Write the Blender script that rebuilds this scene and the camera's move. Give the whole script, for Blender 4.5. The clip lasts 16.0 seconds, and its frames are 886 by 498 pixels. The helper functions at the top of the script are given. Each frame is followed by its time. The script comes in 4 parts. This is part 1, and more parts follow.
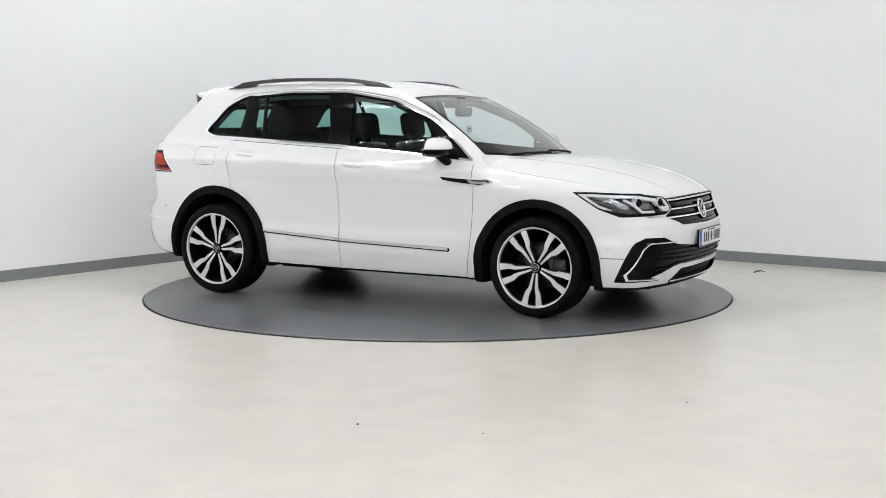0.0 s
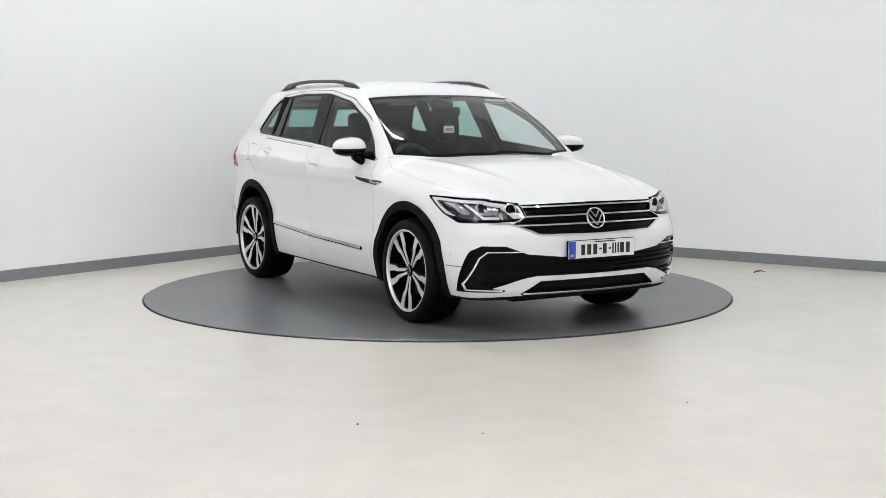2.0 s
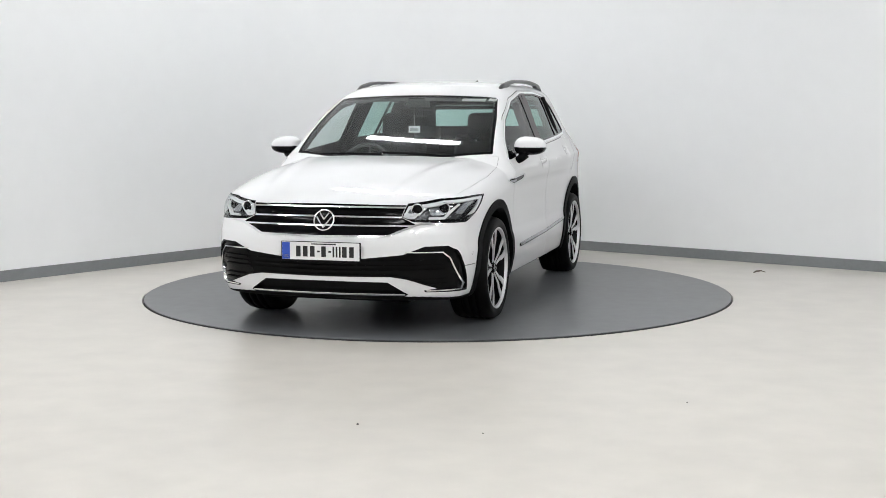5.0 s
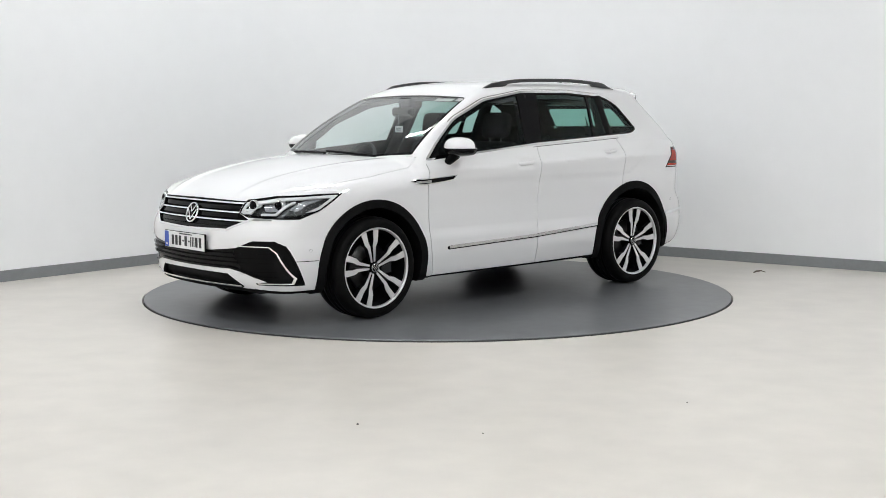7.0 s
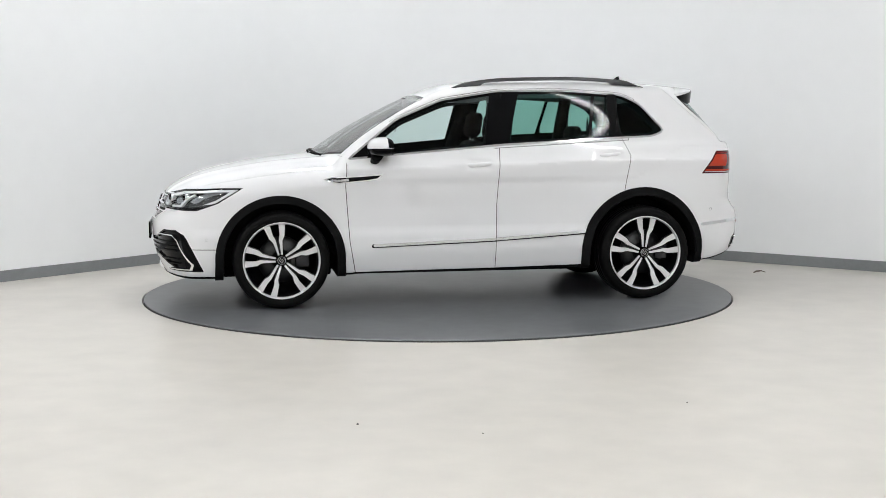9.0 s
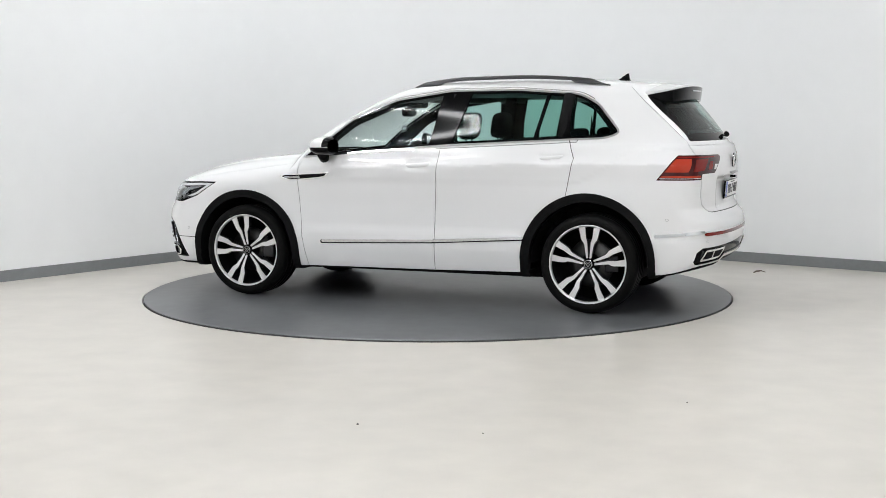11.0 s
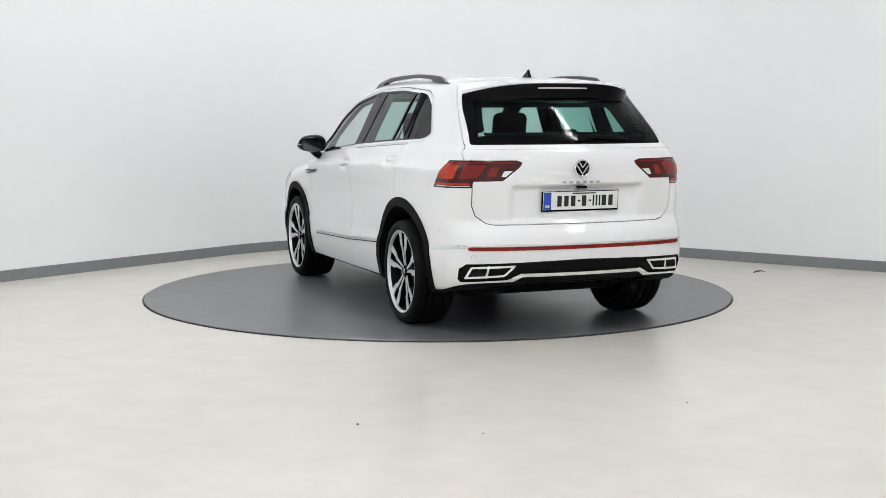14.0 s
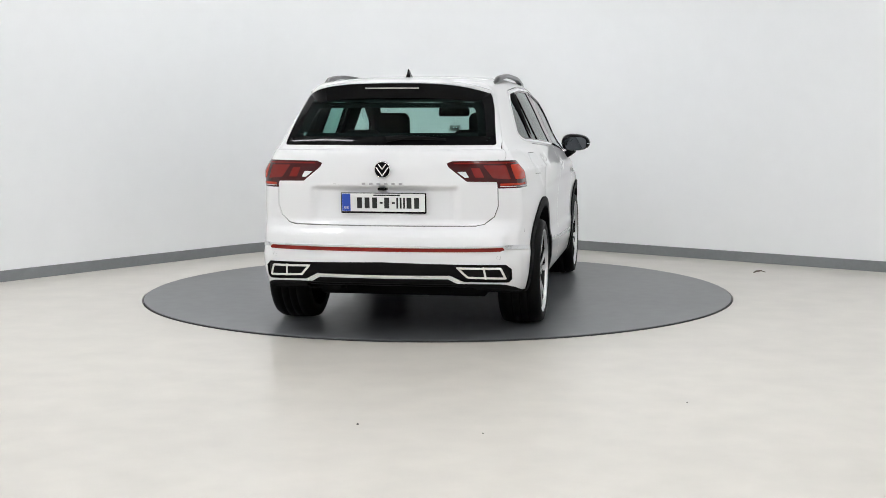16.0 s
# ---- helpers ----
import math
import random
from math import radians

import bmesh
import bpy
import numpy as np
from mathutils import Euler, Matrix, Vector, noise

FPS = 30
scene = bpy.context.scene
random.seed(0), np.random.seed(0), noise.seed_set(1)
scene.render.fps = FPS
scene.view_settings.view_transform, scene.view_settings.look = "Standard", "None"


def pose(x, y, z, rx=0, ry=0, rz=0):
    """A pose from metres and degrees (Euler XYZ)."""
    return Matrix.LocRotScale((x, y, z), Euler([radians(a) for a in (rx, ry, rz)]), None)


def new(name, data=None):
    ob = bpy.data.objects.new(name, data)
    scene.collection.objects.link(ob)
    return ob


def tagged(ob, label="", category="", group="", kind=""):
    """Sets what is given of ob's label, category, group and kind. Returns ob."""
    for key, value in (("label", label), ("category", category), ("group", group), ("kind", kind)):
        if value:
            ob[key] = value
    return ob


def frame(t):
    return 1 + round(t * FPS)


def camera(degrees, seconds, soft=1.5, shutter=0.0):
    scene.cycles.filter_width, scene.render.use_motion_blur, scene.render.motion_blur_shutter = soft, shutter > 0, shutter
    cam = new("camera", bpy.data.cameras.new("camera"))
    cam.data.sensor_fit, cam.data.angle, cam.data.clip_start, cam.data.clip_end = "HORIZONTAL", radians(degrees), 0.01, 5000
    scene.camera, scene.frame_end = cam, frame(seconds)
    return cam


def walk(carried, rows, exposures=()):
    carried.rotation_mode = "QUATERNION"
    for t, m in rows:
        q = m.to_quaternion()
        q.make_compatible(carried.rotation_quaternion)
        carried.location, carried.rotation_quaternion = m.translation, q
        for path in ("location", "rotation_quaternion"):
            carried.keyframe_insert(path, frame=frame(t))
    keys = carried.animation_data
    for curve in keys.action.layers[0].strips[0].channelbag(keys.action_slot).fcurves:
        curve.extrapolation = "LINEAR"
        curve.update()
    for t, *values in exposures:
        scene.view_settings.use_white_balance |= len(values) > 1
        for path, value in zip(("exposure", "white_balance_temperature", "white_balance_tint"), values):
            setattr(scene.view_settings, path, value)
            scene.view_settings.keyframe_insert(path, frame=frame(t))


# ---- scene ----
cam = camera(38.71, 16.0, soft=0.6)
tilt = pose(0, -9.857, 1.381, 90 - 6.15, 0, -0.24) @ pose(0, 0, 0, 0, 0, -0.14)
walk(cam, [(0, tilt), (16, tilt)], exposures=[(0, 0.0), (16, 0.0)])

# ---- world and light ----
world = bpy.data.worlds.new("world")
scene.world = world
world.use_nodes = True
world.node_tree.nodes["Background"].inputs[0].default_value = (0.8, 0.86, 0.9, 1)
world.node_tree.nodes["Background"].inputs[1].default_value = 0.1


# ---- materials ----
def material(name, color, rough=0.5, metal=0.0, coat=0.0, emit=0.0, grain=0.0, scale=40.0, bump=0.0, spec=0.5):
    m = bpy.data.materials.new(name)
    m.use_nodes = True
    nt = m.node_tree
    b = nt.nodes["Principled BSDF"]
    b.inputs["Base Color"].default_value = (*color, 1)
    b.inputs["Roughness"].default_value = rough
    b.inputs["Metallic"].default_value = metal
    b.inputs["Coat Weight"].default_value = coat
    b.inputs["Coat Roughness"].default_value = 0.04
    b.inputs["Specular IOR Level"].default_value = spec
    if emit:
        b.inputs["Emission Color"].default_value = (*color, 1)
        b.inputs["Emission Strength"].default_value = emit
    if grain or bump:
        co = nt.nodes.new("ShaderNodeTexCoord")
        no = nt.nodes.new("ShaderNodeTexNoise")
        no.inputs["Scale"].default_value = scale
        no.inputs["Detail"].default_value = 6
        nt.links.new(co.outputs["Object"], no.inputs["Vector"])
        big = nt.nodes.new("ShaderNodeTexNoise")
        big.inputs["Scale"].default_value = scale / 12
        big.inputs["Detail"].default_value = 3
        nt.links.new(co.outputs["Object"], big.inputs["Vector"])
        add = nt.nodes.new("ShaderNodeMath")
        add.operation = "ADD"
        nt.links.new(no.outputs["Fac"], add.inputs[0])
        nt.links.new(big.outputs["Fac"], add.inputs[1])
        ramp = nt.nodes.new("ShaderNodeMapRange")
        ramp.inputs["From Min"].default_value = 0.6
        ramp.inputs["From Max"].default_value = 1.4
        ramp.inputs["To Min"].default_value = 1 - grain
        ramp.inputs["To Max"].default_value = 1 + grain
        nt.links.new(add.outputs[0], ramp.inputs["Value"])
        mul = nt.nodes.new("ShaderNodeVectorMath")
        mul.operation = "SCALE"
        mul.inputs[0].default_value = color
        nt.links.new(ramp.outputs[0], mul.inputs["Scale"])
        nt.links.new(mul.outputs[0], b.inputs["Base Color"])
        if bump:
            bp = nt.nodes.new("ShaderNodeBump")
            bp.inputs["Strength"].default_value = bump
            bp.inputs["Distance"].default_value = 0.002
            nt.links.new(no.outputs["Fac"], bp.inputs["Height"])
            nt.links.new(bp.outputs[0], b.inputs["Normal"])
    return m


def glass(name, tint, gloss=0.014, fall=4.5):
    """A tinted pane: what is behind it shows through, its face mirrors the room."""
    m = bpy.data.materials.new(name)
    m.use_nodes = True
    nt = m.node_tree
    nt.nodes.remove(nt.nodes["Principled BSDF"])
    tr = nt.nodes.new("ShaderNodeBsdfTransparent")
    tr.inputs[0].default_value = (*tint, 1)
    gl = nt.nodes.new("ShaderNodeBsdfGlossy")
    gl.inputs["Roughness"].default_value = 0.01
    lw = nt.nodes.new("ShaderNodeLayerWeight")
    lw.inputs["Blend"].default_value = 0.5
    pw = nt.nodes.new("ShaderNodeMath")
    pw.operation = "POWER"
    pw.inputs[1].default_value = fall
    nt.links.new(lw.outputs["Facing"], pw.inputs[0])
    fr = nt.nodes.new("ShaderNodeMath")
    fr.operation = "MULTIPLY_ADD"
    fr.inputs[1].default_value, fr.inputs[2].default_value = 0.85, gloss
    nt.links.new(pw.outputs[0], fr.inputs[0])
    mix = nt.nodes.new("ShaderNodeMixShader")
    nt.links.new(fr.outputs[0], mix.inputs[0])
    nt.links.new(tr.outputs[0], mix.inputs[1])
    nt.links.new(gl.outputs[0], mix.inputs[2])
    nt.links.new(mix.outputs[0], nt.nodes["Material Output"].inputs[0])
    return m


PAINT = material("white_paint", (0.79, 0.79, 0.80), 0.5, coat=0.9, spec=0.2)
CLAD = material("black_grained_plastic", (0.007, 0.007, 0.0075), 0.6, spec=0.06, grain=0.2, scale=300, bump=0.2)
GLOSS = material("gloss_black", (0.004, 0.004, 0.0045), 0.07, spec=0.10)
DARK = material("dark_lining", (0.007, 0.007, 0.0075), 0.85, spec=0.1, grain=0.2, scale=90)
SEAM = material("seam_shadow", (0.045, 0.045, 0.045), 0.7)
CHROME = material("chrome", (0.82, 0.83, 0.84), 0.08, metal=1.0)
NAMEMETAL = material("dull_name_metal", (0.42, 0.42, 0.43), 0.3, metal=0.9)
SATIN = material("satin_metal", (0.62, 0.63, 0.64), 0.25, metal=1.0)
ALLOY = material("machined_alloy", (0.76, 0.76, 0.77), 0.3, metal=0.75, grain=0.05, scale=200)
RIMBLACK = material("black_wheel_paint", (0.004, 0.004, 0.0045), 0.3, spec=0.2)
RUBBER = material("tyre_rubber", (0.005, 0.005, 0.005), 0.5, spec=0.08, grain=0.3, scale=120, bump=0.3)
STEEL = material("brake_steel", (0.06, 0.06, 0.06), 0.4, metal=1.0, grain=0.1, scale=150)
FABRIC = material("charcoal_seat_fabric", (0.012, 0.012, 0.013), 0.9, spec=0.1, grain=0.3, scale=250, bump=0.3)
SOFT = material("soft_dash_plastic", (0.022, 0.023, 0.025), 0.6, grain=0.2, scale=300, bump=0.2)
HEADLINER = material("grey_headliner", (0.09, 0.09, 0.092), 0.9, grain=0.1, scale=200)
RED = material("red_lamp_lens", (0.18, 0.008, 0.006), 0.1, coat=0.25, spec=0.3)
DARKRED = material("smoked_red_lens", (0.05, 0.004, 0.004), 0.1, coat=0.25, spec=0.3)
AMBER = material("orange_red_lens", (0.42, 0.032, 0.012), 0.12, coat=0.25, spec=0.3)
REDSTRIP = material("red_reflector", (0.20, 0.011, 0.007), 0.15, coat=0.2, spec=0.3)
LENSWHITE = material("clear_lens_white", (0.74, 0.75, 0.76), 0.15, coat=1.0)
LAMPGREY = material("lamp_reflector", (0.40, 0.41, 0.43), 0.16, metal=0.9)
LAMPCASE = material("lamp_case", (0.05, 0.05, 0.055), 0.25, metal=0.6, grain=0.1, scale=60)
GLASSCLEAR = glass("clear_glass", (0.84, 0.93, 0.915))
GLASSSCREEN = glass("windscreen_glass", (0.90, 0.97, 0.955), 0.026, 2.7)
LAMPBODY = material("lamp_bowl", (0.13, 0.133, 0.14), 0.22, metal=0.7, grain=0.08, scale=60)
GLASSDARK = glass("privacy_glass", (0.46, 0.68, 0.63))
GLASSLAMP = glass("lamp_cover", (0.93, 0.94, 0.95))
PLATEWHITE = material("plate_white", (0.78, 0.78, 0.77), 0.35, grain=0.02, scale=60)
PLATEBLUE = material("plate_blue", (0.02, 0.07, 0.42), 0.35)
INK = material("black_ink", (0.008, 0.008, 0.008), 0.4)
MIRROR = material("dark_mirror_glass", (0.10, 0.11, 0.12), 0.02, metal=1.0)


# ---- helpers for building ----
def mesh_of(name, verts, faces, mat, normals=None, smooth=True):
    me = bpy.data.meshes.new(name)
    me.from_pydata(np.asarray(verts, np.float32), [], np.asarray(faces, np.int32))
    if smooth:
        me.shade_smooth()
    if normals is not None:
        me.normals_split_custom_set_from_vertices(np.asarray(normals, np.float32).tolist())
    if mat:
        me.materials.append(mat)
    return me


def part(name, bm, mat, parent, label="", smooth=False):
    """Links a bmesh, or a finished mesh, as one part under a thing."""
    if isinstance(bm, bmesh.types.BMesh):
        me = bpy.data.meshes.new(name)
        bm.normal_update()
        bm.to_mesh(me)
        bm.free()
        me.materials.append(mat)
        if smooth:
            me.shade_smooth()
    else:
        me = bm
    ob = new(name, me)
    ob.parent = parent
    if label:
        ob["label"] = label
    return ob


def box(bm, x0, x1, y0, y1, z0, z1, bevel=0.0, m=None):
    r = bmesh.ops.create_cube(bm, size=1.0)
    vs = r["verts"]
    bmesh.ops.scale(bm, vec=(x1 - x0, y1 - y0, z1 - z0), verts=vs)
    bmesh.ops.translate(bm, vec=((x0 + x1) / 2, (y0 + y1) / 2, (z0 + z1) / 2), verts=vs)
    if bevel:
        es = list({e for v in vs for e in v.link_edges})
        r = bmesh.ops.bevel(bm, geom=es, offset=bevel, segments=3, affect="EDGES", profile=0.5)
        vs = list({v for f in r["faces"] for v in f.verts} | {v for v in vs if v.is_valid})
    if m is not None:
        bmesh.ops.transform(bm, matrix=m, verts=vs)
    return vs


def lathe(profile, n=64, axis="y"):
    """A bmesh turned about an axis from (radius, along) pairs."""
    bm = bmesh.new()
    rings = []
    for r, a in profile:
        ring = []
        for k in range(n):
            c, s = math.cos(2 * math.pi * k / n), math.sin(2 * math.pi * k / n)
            ring.append(bm.verts.new((r * c, a, r * s) if axis == "y" else (r * c, r * s, a)))
        rings.append(ring)
    for a, b in zip(rings, rings[1:]):
        for k in range(n):
            bm.faces.new((a[k], a[(k + 1) % n], b[(k + 1) % n], b[k]))
    bmesh.ops.recalc_face_normals(bm, faces=bm.faces)
    return bm


def prism(poly, z0, z1):
    """A bmesh: the outline poly (x, y) raised from z0 to z1."""
    bm = bmesh.new()
    lo = [bm.verts.new((x, y, z0)) for x, y in poly]
    hi = [bm.verts.new((x, y, z1)) for x, y in poly]
    bm.faces.new(lo[::-1])
    bm.faces.new(hi)
    n = len(poly)
    for k in range(n):
        bm.faces.new((lo[k], lo[(k + 1) % n], hi[(k + 1) % n], hi[k]))
    bmesh.ops.recalc_face_normals(bm, faces=bm.faces)
    return bm


def sweep(points, radius, sides=10, flat=1.0):
    """A bmesh tube along points; flat squeezes it upright."""
    bm = bmesh.new()
    rings = []
    pts = [Vector(p) for p in points]
    for i, p in enumerate(pts):
        d = (pts[min(i + 1, len(pts) - 1)] - pts[max(i - 1, 0)]).normalized()
        u = d.cross(Vector((0, 0, 1)))
        u = u.normalized() if u.length > 1e-4 else Vector((1, 0, 0))
        w = u.cross(d)
        r = radius[i] if isinstance(radius, (list, tuple)) else radius
        rings.append([bm.verts.new(p + u * r * math.cos(2 * math.pi * k / sides) + w * r * flat * math.sin(2 * math.pi * k / sides)) for k in range(sides)])
    for a, b in zip(rings, rings[1:]):
        for k in range(sides):
            bm.faces.new((a[k], a[(k + 1) % sides], b[(k + 1) % sides], b[k]))
    bm.faces.new(rings[0][::-1])
    bm.faces.new(rings[-1])
    bmesh.ops.recalc_face_normals(bm, faces=bm.faces)
    return bm


# ---- the room ----
CORNER, ALONG, ACROSS = Vector((-0.520, 4.485)), Vector((-0.624, -0.781)), Vector((0.790, -0.613))
FILLET, DEEP, WIDE, TALL, FLOOR = 2.5, 15.5, 14.0, 4.6, -0.010


def plan_line(inset=0.0):
    """The room's inner line, anticlockwise from the far end of one wall, its rounded corner in many short steps."""
    a, b = ALONG, ACROSS
    centre = CORNER + (a + b) * FILLET
    pts = [CORNER + a * DEEP + b * inset]
    for k in range(33):
        t = math.pi / 2 * k / 32
        pts.append(centre - (b * math.cos(t) + a * math.sin(t)) * (FILLET - inset))
    pts.append(CORNER + b * WIDE + a * inset)
    return pts


def wall_strip(name, pts, z0, z1, thick, mat, lip=0.0):
    """A standing strip with thickness along a plan line; its face is the line itself."""
    verts, faces, n = [], [], len(pts)
    for i, p in enumerate(pts):
        d = (pts[min(i + 1, n - 1)] - pts[max(i - 1, 0)]).normalized()
        out = Vector((-d.y, d.x)) * thick
        verts += [(*p, z0), (*p, z1 - lip), (*(p + out.normalized() * lip), z1), (*(p + out), z1), (*(p + out), z0)]
    for i in range(n - 1):
        for k in range(5):
            faces.append((5 * i + k, 5 * i + (k + 1) % 5, 5 * i + 5 + (k + 1) % 5, 5 * i + 5 + k))
    bm = bmesh.new()
    vs = [bm.verts.new(v) for v in verts]
    for f in faces:
        bm.faces.new([vs[k] for k in f])
    bmesh.ops.recalc_face_normals(bm, faces=bm.faces)
    me = bpy.data.meshes.new(name)
    bm.to_mesh(me)
    bm.free()
    me.materials.append(mat)
    me.set_sharp_from_angle(angle=radians(30))
    return new(name, me)


WALLPAINT = material("white_wall_paint", (0.885, 0.895, 0.905), 0.6, grain=0.015, scale=6, bump=0.03)
SKIRTGREY = material("grey_skirting", (0.21, 0.22, 0.23), 0.5, grain=0.08, scale=30)
CEILING = material("ceiling_paint", (0.58, 0.59, 0.60), 0.8, grain=0.02, scale=6)
LAMP = material("strip_lamp", (0.972, 0.985, 0.995), 0.4, emit=62.0)
# rows of ceiling lights, four metres apart, all running the same way
STRIPS = [(-3.2, -2.38), (0.75, -5.5), (4.7, -8.6), (-0.70, 0.76), (2.98, -2.52), (-5.7, -5.5), (-1.7, -8.6), (2.2, -11.7), (-4.2, -11.6)]


def floor_material():
    m = material("pale_sealed_floor", (0.640, 0.606, 0.556), 0.28, grain=0.10, scale=4)
    return m


FLOORMAT = floor_material()
DISCMAT = material("grey_turntable_paint", (0.122, 0.128, 0.135), 0.31, grain=0.22, scale=9)
EDGEMAT = material("turntable_edge_black", (0.015, 0.015, 0.015), 0.6)


def build_room():
    line = plan_line()
    tagged(wall_strip("wall_curved", line, FLOOR, TALL, 0.15, WALLPAINT), "smooth white painted studio wall with a rounded corner", "wall", kind="structure")
    far, near = line[0], line[-1]
    opposite = CORNER + ALONG * DEEP + ACROSS * WIDE
    tagged(wall_strip("wall_back", [near, opposite], FLOOR, TALL, 0.15, WALLPAINT), "plain white painted wall behind the camera", "wall", kind="structure")
    tagged(wall_strip("wall_side", [opposite, far], FLOOR, TALL, 0.15, WALLPAINT), "plain white painted wall behind the camera", "wall", kind="structure")
    tagged(wall_strip("baseboard", plan_line(0.012), FLOOR, 0.085, 0.011, SKIRTGREY, 0.004), "low grey skirting board along the white wall", "baseboard", kind="structure")
    corners = [CORNER, far, opposite, near]
    bm = bmesh.new()
    ring, hole = [], []
    n = 128
    for k in range(n):
        a = 2 * math.pi * k / n
        hole.append(bm.verts.new((2.272 * math.cos(a), 2.272 * math.sin(a), FLOOR)))
        ring.append(bm.verts.new((3.0 * math.cos(a), 3.0 * math.sin(a), FLOOR)))
    for k in range(n):
        bm.faces.new((hole[k], ring[k], ring[(k + 1) % n], hole[(k + 1) % n]))
    # the rest of the floor, out to well past the walls
    outer = [bm.verts.new((22 * math.cos(2 * math.pi * k / n), 22 * math.sin(2 * math.pi * k / n), FLOOR)) for k in range(n)]
    deep = [bm.verts.new((2.272 * math.cos(2 * math.pi * k / n), 2.272 * math.sin(2 * math.pi * k / n), FLOOR - 0.06)) for k in range(n)]
    for k in range(n):
        bm.faces.new((ring[k], outer[k], outer[(k + 1) % n], ring[(k + 1) % n]))
        bm.faces.new((deep[k], hole[k], hole[(k + 1) % n], deep[(k + 1) % n]))
    bm.faces.new(deep)
    me = bpy.data.meshes.new("floor")
    bm.to_mesh(me)
    bm.free()
    me.materials.append(FLOORMAT)
    tagged(new("floor", me), "pale sealed concrete floor with a soft sheen and faint stains", "floor", kind="structure")
    bm = bmesh.new()
    lo = [bm.verts.new((*p, TALL)) for p in corners]
    hi = [bm.verts.new((*p, TALL + 0.2)) for p in corners]
    bm.faces.new(lo)
    bm.faces.new(hi[::-1])
    for k in range(4):
        bm.faces.new((lo[k], lo[(k + 1) % 4], hi[(k + 1) % 4], hi[k]))
    me = bpy.data.meshes.new("ceiling")
    bm.to_mesh(me)
    bm.free()
    me.materials.append(CEILING)
    tagged(new("ceiling", me), "plain pale grey ceiling over the studio", "ceiling", kind="structure")


def build_strip_lamp(x, y, length, turn):
    lamp = new("strip_light")
    lamp.matrix_basis = pose(x, y, TALL, 0, 0, turn)
    bm = bmesh.new()
    box(bm, -length / 2, length / 2, -0.09, 0.09, -0.05, -0.004, 0.01)
    part("housing", bm, CEILING, lamp)
    bm = bmesh.new()
    box(bm, -length / 2 + 0.02, length / 2 - 0.02, -0.07, 0.07, -0.075, -0.052)
    part("diffuser", bm, LAMP, lamp, "bright white diffuser")
    tagged(lamp, "long white ceiling strip light, switched on", "strip light", group="studio strip lights")
    return lamp


def build_turntable():
    table = new("turntable")
    bm = lathe([(0.0001, 0.0), (1.2, 0.0), (2.25, 0.0), (2.258, -0.003)], 160, "z")
    part("deck", bm, DISCMAT, table, "smooth grey painted deck")
    # near-black side of the deck, one colour all round
    bm = lathe([(2.2585, -0.003), (2.262, -0.006), (2.262, -0.05), (2.0, -0.05)], 160, "z")
    part("deck_rim", bm, EDGEMAT, table, "near-black edge of the deck")
    tagged(table, "round grey car turntable let into the pale floor", "turntable")
    return table


build_room()
for lx, ly in STRIPS:
    build_strip_lamp(lx, ly, 2.2, -37.5)
turntable = build_turntable()

# ---- the car's body as one smooth solid, cut into its panels ----
def curve(v, xs, ys):
    """A smooth curve through the knots."""
    xs, ys = np.array(xs, float), np.array(ys, float)
    h = np.diff(xs)
    s = np.diff(ys) / h
    m = np.zeros_like(ys)
    m[1:-1] = np.where(s[:-1] * s[1:] > 0, 2 * s[:-1] * s[1:] / np.where(s[:-1] + s[1:] == 0, 1, s[:-1] + s[1:]), 0)
    m[0], m[-1] = s[0], s[-1]
    v = np.asarray(v, float)
    i = np.clip(np.searchsorted(xs, v) - 1, 0, len(h) - 1)
    t = (v - xs[i]) / h[i]
    tc = np.clip(t, 0, 1)
    y = (1 + 2 * tc) * (1 - tc) ** 2 * ys[i] + tc * (1 - tc) ** 2 * h[i] * m[i] + tc * tc * (3 - 2 * tc) * ys[i + 1] + tc * tc * (tc - 1) * h[i] * m[i + 1]
    return y + np.where(t < 0, t * h[i] * m[i], 0) + np.where(t > 1, (t - 1) * h[i] * m[i + 1], 0)


def smax(a, b, k):
    q = np.maximum(k - np.abs(a - b), 0) / k
    return np.maximum(a, b) + q * q * k / 4


def smin(a, b, k):
    return -smax(-a, -b, k)


def step(a, b, v):
    t = np.clip((v - a) / (b - a), 0, 1)
    return t * t * (3 - 2 * t)


HANDLES = ((-0.085, 1.006), (-1.070, 1.066))


